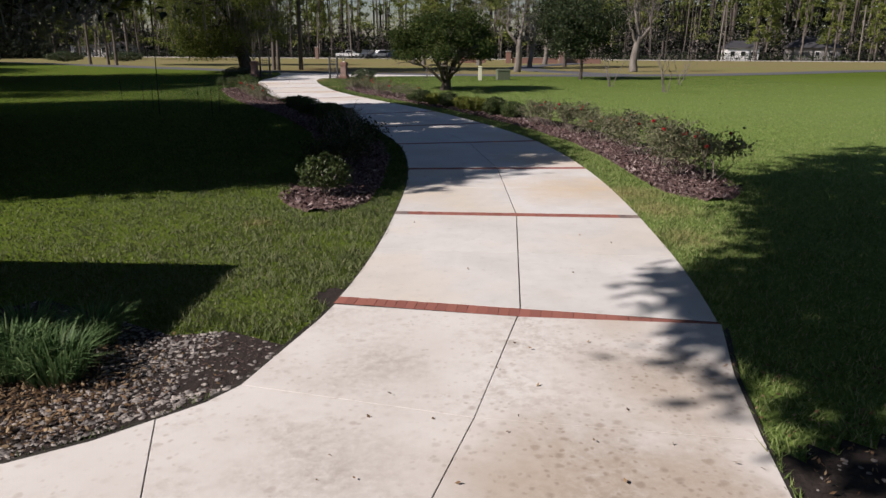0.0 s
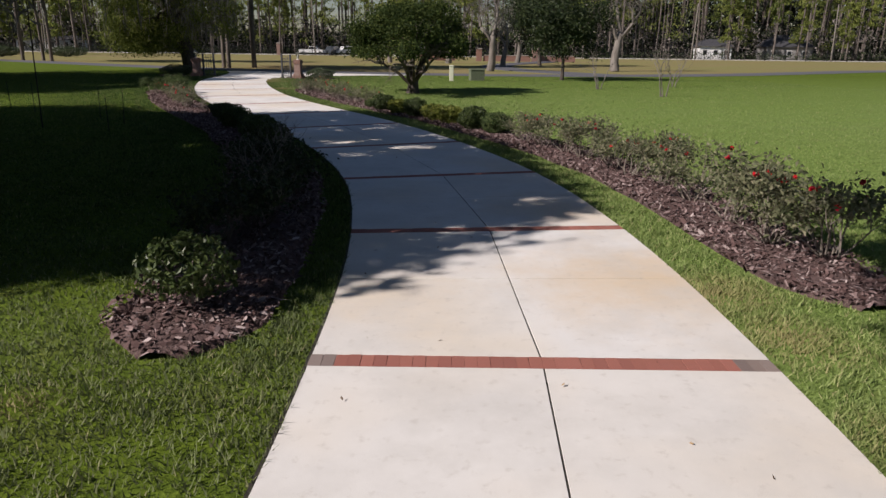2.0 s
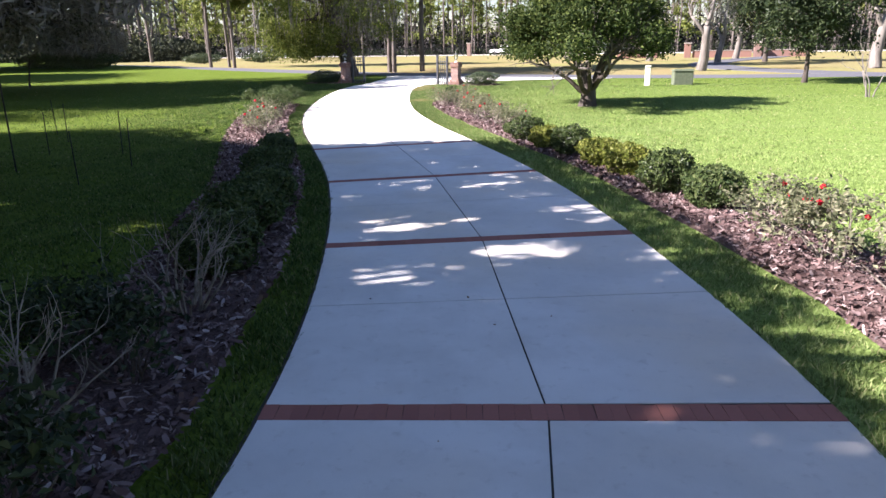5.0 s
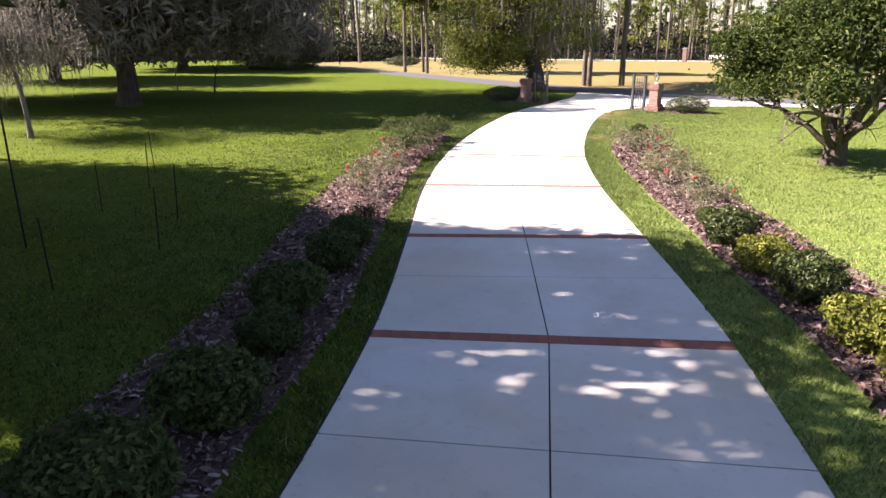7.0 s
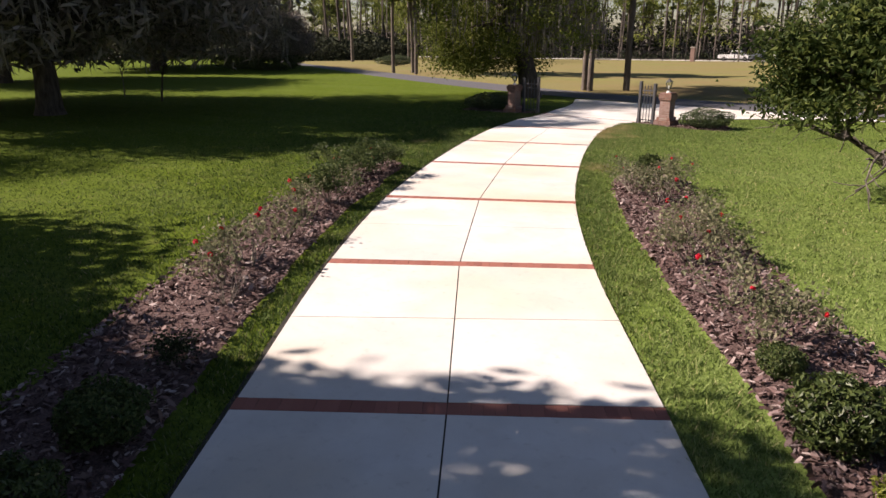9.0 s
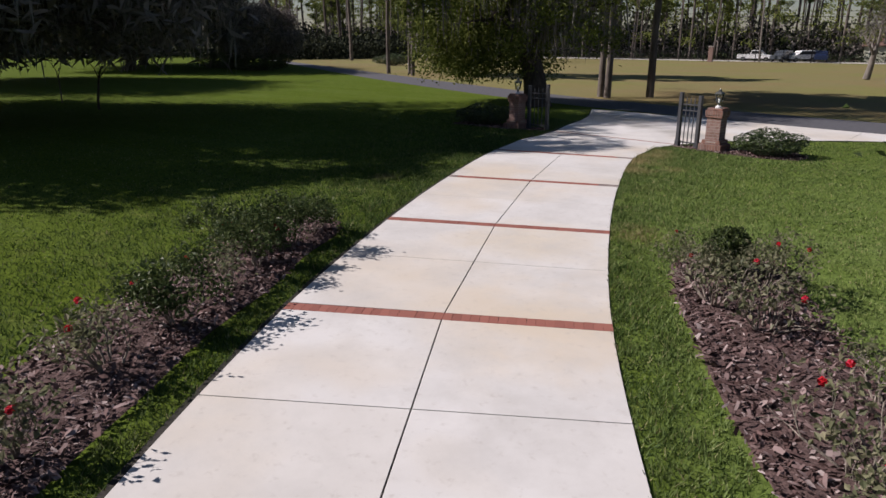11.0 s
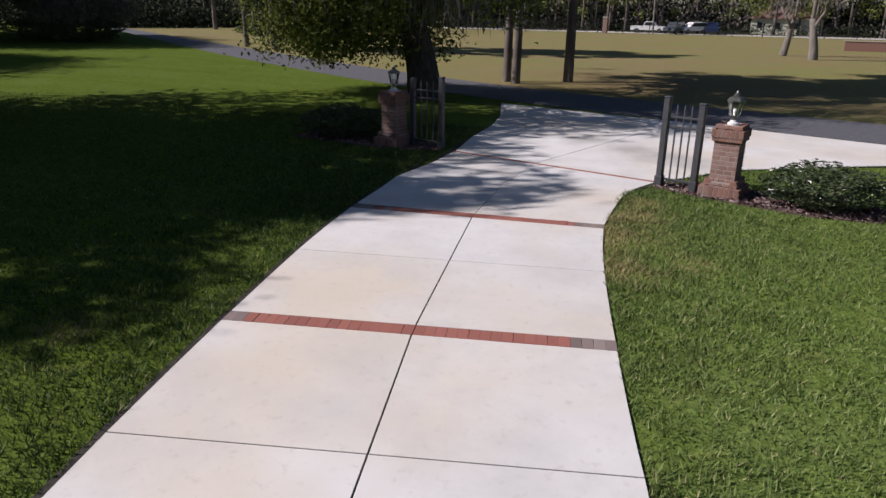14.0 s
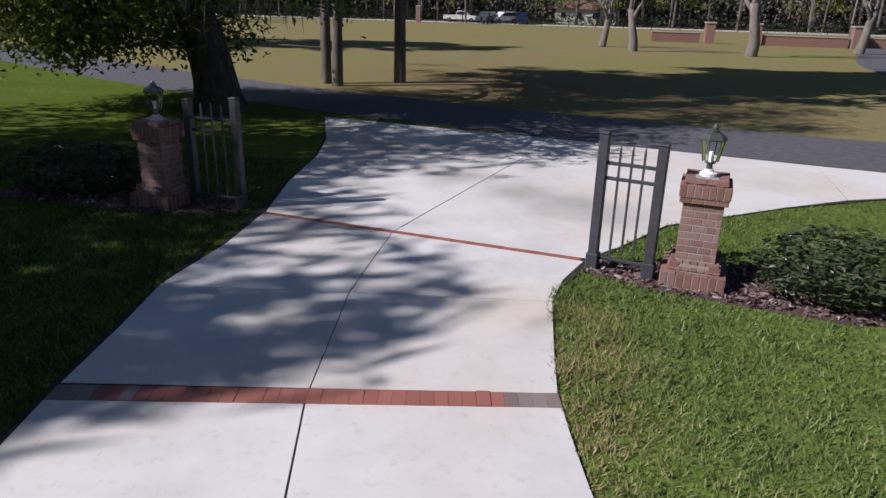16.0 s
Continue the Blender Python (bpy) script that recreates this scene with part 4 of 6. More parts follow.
# tall mossy oaks on the sunny side of the drive; their crowns shade it
def mossy_oak(seed, x, y, k, opened):
    # skirt clumps are added where they throw shade on the lawn
    return crown_tree(seed, [(0, 0, -0.2), (0.1, 0, 1.3 * k), (-0.1, 0.1, 2.4 * k), (0.2, 0.2, 3.4 * k)], 0.52 * k, (0.6 * k, 0.8 * k, 8.6 * k), (10.4 * k, 10.4 * k, 6.6 * k), int(290 * k), 190, 0.22, 0.95, "grey_leaf",
                      "large dark live oak hung with grey moss", pose(x, y, 0), group="mossy oaks", limbs=46, moss=8, moss_len=1.9, low=2.2, mossw=0.03, opened=opened, young=("twig_haze", 0.78), skirt=(((4.5 * k, -5.5 * k, 7.5 * k), (3.5 * k, 3.8 * k, 1.6 * k), 45), ((5.6 * k, -2.2 * k, 8.2 * k), (4.2 * k, 4.0 * k, 1.0 * k), 85)))


mossy_oak(3, -31.0, 37.9, 1.0, True)
oak_far = mossy_oak(8, -40.5, 36.0, 0.75, True)
for x, y, turn, sc in ((-56, 48, 90, 1.15), (-64, 66, 120, 1.15), (-74, 74, 310, 1.2), (-55, 74, 250, 0.5)):
    o = copy_thing(oak_far, pose(x, y, 0, 0, 0, turn))
    o.scale = (sc, sc, sc)
# low clumps added out of view to screen sky light from the lawn
LOW_BOUGHS = {5: ((3.0, 4.5, 5.8), (3.5, 3.5, 1.0), 42), 7: ((3.0, 2.5, 5.6), (4.0, 3.0, 1.0), 42), 10: ((4.0, 4.2, 5.4), (3.2, 3.2, 0.9), 36), 1: ((4.0, -1.0, 6.0), (4.0, 4.0, 1.0), 40), 3: ((3.0, 4.0, 6.0), (4.0, 4.0, 1.0), 40),
              12: ((-1.0, 1.0, 5.6), (4.0, 4.0, 1.0), 40), 13: ((-3.0, -1.0, 5.6), (4.0, 4.0, 1.0), 40)}
# unseen oaks added to cast shade; those at positive x only screen the sky
for i, (x, y, k, ox, oy) in enumerate(((-17.2, 7.9, 1.0, 0, 0), (-20.0, 14.8, 1.02, 0, 0), (-22.6, 9.8, 1.0, 0, 0), (-22.9, 17.2, 0.88, 0, 0), (-31.0, 17.4, 0.95, 0, 0), (-14.5, 17.2, 0.8, 3.3, 1.5), (-11.5, 12.0, 0.72, 0.5, 0),
                                       (-17.0, 21.0, 0.6, 0, 0), (-32.2, 6.6, 1.0, 0, 0), (-13.5, 6.6, 0.85, -0.5, -1.0), (-11.5, 8.0, 0.82, 1.4, 0.0), (-16.0, 19.5, 0.8, 1.0, 0.0), (9.8, 4.2, 0.85, 0, 0), (13.5, 8.5, 0.9, 0, 0), (8.2, -1.5, 0.8, 0, 0), (-12.0, 14.4, 0.76, 2.4, -0.9))):
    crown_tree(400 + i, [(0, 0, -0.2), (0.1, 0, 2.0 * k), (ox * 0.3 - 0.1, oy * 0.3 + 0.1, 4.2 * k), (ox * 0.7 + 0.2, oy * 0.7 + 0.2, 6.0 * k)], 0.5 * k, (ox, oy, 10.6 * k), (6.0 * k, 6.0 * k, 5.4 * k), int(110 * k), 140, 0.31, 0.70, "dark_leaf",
               "unseen live oak added to shade the lawn", pose(x, y, 0), group="shade oaks", limbs=28, low=4.0 * k, opened=True, skirt=(LOW_BOUGHS[i],) if i in LOW_BOUGHS else ())
# two unseen oaks, added so their crowns shade the ground right of the drive
crown_tree(11, [(0, 0, -0.2), (0.3, 0.8, 3.0), (1.6, 2.0, 6.2), (2.6, 3.0, 8.5)], 0.32, (1.5, 2.6, 11.0), (4.7, 4.9, 4.8), 200, 190, 0.28, 0.5, "dark_leaf", "unseen broad oak added by the house for shade", pose(-5.0, -6.0, 0), limbs=30, low=6.5, opened=True, skirt=(((-2.4, 4.7, 10.0), (0.6, 1.8, 0.8), 22),))
crown_tree(12, [(0, 0, -0.2), (-0.2, 1.2, 3.0), (-0.8, 3.6, 6.2), (-1.2, 5.4, 8.5)], 0.32, (-5.2, 7.6, 12.0), (6.5, 6.5, 5.6), 330, 180, 0.28, 0.5, "dark_leaf", "unseen broad oak added behind the head of the drive for shade", pose(3.5, -5.2, 0), limbs=30, low=6.5, opened=True)

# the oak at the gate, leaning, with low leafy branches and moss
# the high skirt clumps, out of view, are added to shade the field
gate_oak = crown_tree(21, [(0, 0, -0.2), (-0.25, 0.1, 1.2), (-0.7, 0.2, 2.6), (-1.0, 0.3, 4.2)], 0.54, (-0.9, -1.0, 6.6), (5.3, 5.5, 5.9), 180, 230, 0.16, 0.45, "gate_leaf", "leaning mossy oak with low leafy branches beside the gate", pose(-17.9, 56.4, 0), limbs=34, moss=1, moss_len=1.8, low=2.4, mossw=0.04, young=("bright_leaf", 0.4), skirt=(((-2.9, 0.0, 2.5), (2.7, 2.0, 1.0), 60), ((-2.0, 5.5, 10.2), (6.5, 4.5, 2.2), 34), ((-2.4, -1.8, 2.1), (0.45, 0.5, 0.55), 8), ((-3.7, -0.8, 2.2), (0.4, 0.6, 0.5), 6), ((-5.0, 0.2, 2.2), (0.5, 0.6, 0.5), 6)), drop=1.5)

mr = np.random.default_rng(212)
curtain = [(np.array((mr.uniform(-0.6, 3.4), mr.uniform(-2.2, 1.0), mr.uniform(3.6, 5.6))), None, 0) for _ in range(46)]
tagged(part("moss_curtain", moss_on(curtain, 11, 2.3, low=1.7, width=0.03), M["moss"], gate_oak, "long pale grey moss curtain"), kind="stuff")

# the small tree on the open lawn
def spreading_tree(seed, at, label):
    """Many crooked pale limbs from one short stump, with flat tiers of leaves that leave part of the limbs bare."""
    rs = np.random.default_rng(seed)
    root = thing("low_tree", label, "tree", at=at)
    stump = Geo().tube([(0, 0, -0.15), (0.02, 0, 0.12), (0.03, 0.02, 0.35), (0.04, 0.02, 0.6)], (0.36, 0.25, 0.22, 0.2), 10)
    part("trunk", stump, M["bark"], root, smooth=True)
    tips = []
    for i in range(11):
        az_ = 2 * math.pi * (i * 0.382)
        e = rs.uniform(0.6, 0.95) if i % 3 else rs.uniform(1.1, 1.35)
        d = np.array((math.cos(az_) * math.cos(e), math.sin(az_) * math.cos(e), math.sin(e)))
        wood, fine, fork = Geo(), Geo(), []
        r = rs.uniform(0.07, 0.115)
        grow(wood, fork, (0.03 + d[0] * 0.1, 0.02 + d[1] * 0.1, rs.uniform(0.25, 0.55)), d, rs.uniform(1.1, 1.5), r, 0, rs)
        limb = part("limb", wood, M["bark"], root, "crooked dark limb", smooth=True)
        end, way, _ = fork[0]
        for _ in range(4):
            side = rs.normal(0, 0.55, 3) + np.array((0, 0, 0.12))
            nd = (way + side) / np.linalg.norm(way + side)
            grow(fine, tips, end, nd, rs.uniform(0.7, 1.1), r * 0.5, 2, rs, 0.65, 0.1, 0.65, (2, 3), 6)
        part("upper_branch", fine, M["limb_bark"], limb, "pale grey forked upper branch", smooth=True)
    dark, bright = Geo(), Geo()
    for p, d, dep in tips:
        if dep > 1 or p[2] < 1.45:
            continue
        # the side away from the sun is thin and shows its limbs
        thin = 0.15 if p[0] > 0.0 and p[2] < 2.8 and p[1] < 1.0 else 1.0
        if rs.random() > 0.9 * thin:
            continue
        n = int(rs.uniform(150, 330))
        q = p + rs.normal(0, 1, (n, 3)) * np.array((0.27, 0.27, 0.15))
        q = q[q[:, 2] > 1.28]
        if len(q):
            # more light-toned leaves on the sunward side: sunlight put into the leaf colour
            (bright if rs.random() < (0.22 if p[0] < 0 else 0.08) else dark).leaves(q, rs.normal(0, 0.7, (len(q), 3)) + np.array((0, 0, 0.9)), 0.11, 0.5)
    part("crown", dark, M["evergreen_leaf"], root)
    part("young_leaves", bright, M["oak_leaf"], root, "lighter yellow-green leaves, thicker on the sunlit side")
    return root


lawn_tree = spreading_tree(5, pose(-0.55, 36.6, 0), "small spreading dark green tree with crooked pale limbs on the lawn")
lawn_tree.scale = (1.14, 1.14, 1.2)
round_tree = crown_tree(31, [(0, 0, -0.15), (0.03, 0, 0.8), (0.0, 0.03, 1.6)], 0.12, (0, 0, 3.4), (2.7, 2.7, 2.3), 80, 130, 0.19, 0.36, "dark_leaf", "round-headed young oak on a thin trunk", pose(8.6, 49.3, 0), name="young_tree", limbs=18, low=1.3)
copy_thing(round_tree, pose(11.5, 82, 0, 0, 0, 120)).scale = (1.6, 1.6, 1.6)


def bare_tree(name, label, at, stems, h, r, depth, seed, bark, spread=0.35, leaf=None, base_gap=0.12):
    root = thing(name, label, "tree", at=at)
    rs = np.random.default_rng(seed)
    wood, tips = Geo(), []
    for i in range(stems):
        a = 2 * math.pi * i / max(1, stems) + rs.uniform(-0.4, 0.4)
        tilt = rs.uniform(0.08, 0.28) if stems > 1 else 0.04
        d = np.array((math.cos(a) * tilt, math.sin(a) * tilt, 1.0))
        d /= np.linalg.norm(d)
        start = (base_gap * math.cos(a) * (stems > 1), base_gap * math.sin(a) * (stems > 1), -0.05)
        grow(wood, tips, start, d, h, r, depth, rs, spread, 0.2, 0.6, (2, 3), 7)
    part("trunk", wood, M[bark], root, smooth=True)
    if leaf:
        part("crown", crown(tips, *leaf), M["moss"], root, "dry brown seed heads and twigs")
    return root


cr = bare_tree("crepe_myrtle", "bare multi-stemmed crepe myrtle with pale stems", pose(9.2, 40.9, 0), 4, 1.0, 0.028, 4, 41, "pale_bark")
for x, y, a, s in ((11.2, 36.2, 80, 1.15), (14.0, 43.5, 200, 1.0)):
    copy_thing(cr, pose(x, y, 0, 0, 0, a)).scale = (s, s, s)
crown_tree(43, [(0, 0, -0.1), (-0.15, 0.05, 0.8), (-0.4, 0.1, 1.7), (-0.7, 0.1, 2.6)], 0.085, (-1.3, 0, 3.4), (2.7, 2.6, 2.0), 80, 130, 0.085, 0.34, "moss", "pale-trunked bare tree with drooping grey twigs", pose(-22.7, 28.9, 0), name="drooping_tree", bark="pale_bark", limbs=60, moss=9, moss_len=1.1, low=1.5, limb_r=0.4, mossw=0.012)
bare_tree("sapling", "thin bare sapling with a forked top", pose(-32.6, 44.4, 0), 1, 1.7, 0.06, 3, 44, "bark", 0.6)
bare_tree("sapling", "thin pale sapling on the lawn", pose(-37.0, 45.2, 0), 1, 1.5, 0.04, 3, 45, "pale_bark", 0.5)
pale = bare_tree("bald_tree", "tall pale-barked leafless tree with forked limbs", pose(4.8, 62.6, 0), 1, 2.9, 0.36, 5, 46, "pale_bark", 0.75, (10, 0.16, 0.6, 0, 0.2))
for x, y, a, s in ((15.8, 65, 130, 1.15), (-7.3, 93.5, 40, 0.8), (-5.5, 89.0, 250, 0.9), (1.5, 87.6, 300, 1.1), (10.4, 95.0, 20, 1.0), (7.0, 76.5, 75, 0.85)):
    copy_thing(pale, pose(x, y, gz(y), 0, 0, a)).scale = (s, s, s)


def pine(seed, h, r, first, clumps, per, at, label, lean=0.0, leaf="pine_leaf", needle=0.42, reach=1.0):
    """A tall straight trunk with short upswept branches and clumped needles."""
    root = thing("pine_tree", label, "pine tree", "pine woods", at=at)
    rs = np.random.default_rng(seed)
    wood, leaves = Geo(), Geo()
    ts = np.linspace(0, 1, 9)
    axis = np.c_[lean * ts * h + 0.12 * np.sin(ts * 6 + seed), 0.12 * np.cos(ts * 5), ts * h]
    axis[0, 2] = -0.2
    wood.tube(axis, r * np.r_[1.2, 1.0, 0.95, 0.9, 0.82, 0.72, 0.6, 0.42, 0.15], 6)
    for i in range(clumps):
        z = first + (h - first) * (i + rs.random()) / clumps
        c = np.array([np.interp(z, axis[:, 2], axis[:, k]) for k in range(3)])
        a, ln = rs.uniform(0, 2 * math.pi), reach * rs.uniform(0.8, 2.6) * (1.15 - 0.6 * (z - first) / (h - first))
        e = c + np.array((math.cos(a) * ln, math.sin(a) * ln, rs.uniform(-0.3, 0.6)))
        wood.tube([c, (c + e) / 2 + (0, 0, 0.1), e], (0.05, 0.035, 0.012), 3, False)
        for f in (0.65, 1.0):
            p = c + (e - c) * f + rng.normal(0, 1, (per, 3)) * np.array((0.36, 0.36, 0.24))
            leaves.leaves(p, rng.normal(0, 1, (per, 3)), needle, 0.22 if per > 20 else 0.34)
    part("trunk", wood, M["pine_bark"], root, smooth=True)
    part("crown", leaves, M[leaf], root)
    return root


tall = pine(51, 20, 0.155, 6.8, 60, 56, pose(-17.6, 62.9, 0), "tall pine with a bare grey-brown trunk", needle=0.9, reach=1.8)
for x, y, a, s in ((-16.9, 62.4, 60, 1.0), (-15.1, 64.2, 140, 1.25), (-42.3, 76.8, 200, 1.0), (-38.5, 74.8, 20, 1.0), (-41.0, 77.8, 300, 0.9)):
    copy_thing(tall, pose(x, y, 0, 0, 0, a)).scale = (s, s, s)

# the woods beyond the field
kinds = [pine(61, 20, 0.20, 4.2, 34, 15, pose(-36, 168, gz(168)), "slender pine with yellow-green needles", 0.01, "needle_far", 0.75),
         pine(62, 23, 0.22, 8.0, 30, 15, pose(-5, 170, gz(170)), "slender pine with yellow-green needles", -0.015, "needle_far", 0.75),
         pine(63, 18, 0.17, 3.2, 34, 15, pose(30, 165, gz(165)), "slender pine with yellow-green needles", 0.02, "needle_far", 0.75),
         pine(64, 22, 0.20, 10, 26, 15, pose(64, 162, gz(162)), "tall bare-stemmed pine in the far woods", 0.0, "pine_leaf", 0.75)]
wr = np.random.default_rng(77)
for i in range(190):
    if i < 182:
        x, y = wr.uniform(-160, 170), 164 + wr.random() ** 1.5 * 50
        y -= max(0, x - 40) * 0.10
        kind = wr.choice(4, p=(0.3, 0.25, 0.2, 0.25))
    else:
        x, y = wr.uniform(-170, -70), wr.uniform(72, 150)
        if y < 112 - (x + 62) * 0.35 - 20:
            y += 30
        kind = wr.choice(4)
    s = wr.uniform(0.8, 1.25)
    copy_thing(kinds[kind], pose(x, y, gz(y), 0, 0, wr.uniform(0, 360))).scale = (s, s, s)


def woods_band(name, label, line, depth, z0, z1, count, size, mat):
    g = Geo()
    t = wr.random(count)
    k = np.array(line, float)
    seg = np.r_[0, np.cumsum(np.linalg.norm(np.diff(k, axis=0), axis=1))]
    x, y = np.interp(t * seg[-1], seg, k[:, 0]), np.interp(t * seg[-1], seg, k[:, 1])
    top = np.array([z1 * (0.75 + 0.45 * noise.noise((a * 0.11, b * 0.11, 3.0)) + 0.3 * noise.noise((a * 0.45, b * 0.45, 9.0))) for a, b in zip(x, y)])
    z = z0 + (top - z0) * wr.random(count)
    py = y + wr.uniform(-depth, depth, count)
    pos = np.c_[x + wr.normal(0, 1, count), py, z + np.array([gz(q) for q in py])]
    g.leaves(pos, wr.normal(0, 1, (count, 3)), size, 0.6)
    tagged(part(name, g, mat), label, "woods", kind="stuff")


def trunk_stand(name, label, line, depth, count, r0, r1, h, mat, seed):
    """A stand of bare trunks, too far off to be told apart."""
    rs = np.random.default_rng(seed)
    k = np.array(line, float)
    seg = np.r_[0, np.cumsum(np.linalg.norm(np.diff(k, axis=0), axis=1))]
    g = Geo()
    for t in rs.random(count):
        x, y = np.interp(t * seg[-1], seg, k[:, 0]) + rs.normal(0, 1.5), np.interp(t * seg[-1], seg, k[:, 1]) + rs.uniform(-depth, depth)
        r, lean = rs.uniform(r0, r1), rs.normal(0, 0.025, 2)
        z = gz(y)
        ts = np.linspace(0, 1, 4)[:, None]
        g.tube(np.array((x, y, z - 0.2)) + ts * np.array((lean[0] * h, lean[1] * h, h)) + np.c_[0.15 * np.sin(ts * 5 + x), 0 * ts, 0 * ts], r * np.array((1.15, 1.0, 0.85, 0.6)), 5, False)
    tagged(part(name, g, mat), label, "woods", kind="stuff")


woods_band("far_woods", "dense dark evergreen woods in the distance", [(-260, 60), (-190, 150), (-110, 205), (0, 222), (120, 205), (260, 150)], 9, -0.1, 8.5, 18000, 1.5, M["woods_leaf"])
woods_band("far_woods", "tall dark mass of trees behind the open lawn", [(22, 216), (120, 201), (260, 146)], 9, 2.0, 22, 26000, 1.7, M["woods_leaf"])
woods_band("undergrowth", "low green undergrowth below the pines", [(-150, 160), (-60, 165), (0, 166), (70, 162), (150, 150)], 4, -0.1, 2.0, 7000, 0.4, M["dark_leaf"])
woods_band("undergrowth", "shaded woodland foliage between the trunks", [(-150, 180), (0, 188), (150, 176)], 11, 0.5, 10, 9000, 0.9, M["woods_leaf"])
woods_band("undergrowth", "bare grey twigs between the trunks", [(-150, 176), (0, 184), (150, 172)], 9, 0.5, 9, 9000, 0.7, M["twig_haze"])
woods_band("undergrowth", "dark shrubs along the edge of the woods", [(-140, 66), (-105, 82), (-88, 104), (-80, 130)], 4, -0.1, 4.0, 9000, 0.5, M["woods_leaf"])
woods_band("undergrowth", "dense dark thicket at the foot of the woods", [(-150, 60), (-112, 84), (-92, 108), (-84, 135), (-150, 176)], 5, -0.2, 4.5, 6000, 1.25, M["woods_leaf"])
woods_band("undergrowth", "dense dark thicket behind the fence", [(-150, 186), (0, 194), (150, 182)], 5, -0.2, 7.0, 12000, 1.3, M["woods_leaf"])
def needle_clumps(name, label, line, depth, z0, z1, count, per, mat, seed):
    """Sunlit boughs of needles hanging between the trunks in uneven tiers."""
    rs = np.random.default_rng(seed)
    k = np.array(line, float)
    seg = np.r_[0, np.cumsum(np.linalg.norm(np.diff(k, axis=0), axis=1))]
    g = Geo()
    t = rs.random(count) * seg[-1]
    x, y = np.interp(t, seg, k[:, 0]), np.interp(t, seg, k[:, 1]) + rs.uniform(-depth, depth, count)
    z = z0 + (z1 - z0) * rs.random(count) ** 0.8
    for a, b, c in zip(x, y, z):
        if noise.noise((a * 0.06, b * 0.06, 2.0)) < -0.12:
            continue
        n = int(per * rs.uniform(0.5, 1.6))
        p = np.array((a, b, c + gz(b))) + rs.normal(0, 1, (n, 3)) * np.array((0.9, 0.9, 0.42))
        g.leaves(p, rs.normal(0, 1, (n, 3)) + np.array((0, 0, 0.6)), 0.55, 0.4)
    tagged(part(name, g, mat), label, "woods", kind="stuff")


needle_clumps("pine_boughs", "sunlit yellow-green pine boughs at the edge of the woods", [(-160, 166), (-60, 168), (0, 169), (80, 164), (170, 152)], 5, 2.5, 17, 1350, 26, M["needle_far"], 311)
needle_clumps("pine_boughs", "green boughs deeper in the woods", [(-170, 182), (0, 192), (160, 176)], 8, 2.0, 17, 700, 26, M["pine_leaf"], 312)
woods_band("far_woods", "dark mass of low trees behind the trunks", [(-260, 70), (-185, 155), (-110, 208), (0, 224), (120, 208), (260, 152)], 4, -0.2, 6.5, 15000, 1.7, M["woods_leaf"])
trunk_stand("tree_trunks", "crowd of slender pale pine trunks in the far woods", [(-170, 170), (-60, 172), (0, 174), (80, 170), (170, 158)], 10, 150, 0.08, 0.2, 19, M["pine_bark"], 301)
trunk_stand("tree_trunks", "crowd of dark trunks deep in the far woods", [(-180, 176), (0, 196), (170, 176)], 14, 260, 0.12, 0.30, 17, M["bark"], 302)
trunk_stand("tree_trunks", "grey trunks at the dark edge of the woods", [(-150, 66), (-118, 84), (-98, 108), (-90, 140)], 9, 45, 0.12, 0.3, 15, M["bark"], 303)


# ---- shrubs ----
def clipped_bush(name, label, group, leaf, w, h, seed, at, n=2600, size=0.05, rough=0.36):
    """A clipped mound of small leaves on short stems."""
    root = thing(name, label, "bush", group, at=at)
    rs = np.random.default_rng(seed)
    st = Geo()
    for i in range(6):
        a = 2 * math.pi * i / 6
        st.tube([(0.05 * math.cos(a), 0.05 * math.sin(a), -0.05), (w * 0.18 * math.cos(a), w * 0.18 * math.sin(a), h * 0.3), (w * 0.34 * math.cos(a), w * 0.34 * math.sin(a), h * 0.75)], (0.014, 0.011, 0.006), 5)
    part("stem", st, M["cane"], root)
    d = rs.normal(0, 1, (n, 3))
    d /= np.linalg.norm(d, axis=1)[:, None]
    rad = np.array([1 + rough * noise.noise(Vector(q) * 2.2 + Vector((seed, 0, 0))) + 0.07 * noise.noise(Vector(q) * 6 + Vector((0, seed, 0))) for q in d])
    rad *= np.where(rs.random(n) < 0.7, rs.uniform(0.93, 1.05, n), rs.uniform(0.55, 0.93, n))
    p = d * rad[:, None] * np.array((w / 2, w / 2, h / 2)) + np.array((0, 0, h * 0.52))
    p[:, 2] = np.maximum(p[:, 2], 0.03)
    g = Geo()
    g.leaves(p, d + rs.normal(0, 0.55, (n, 3)), size, 0.55)
    part("foliage", g, M[leaf], root)
    return root


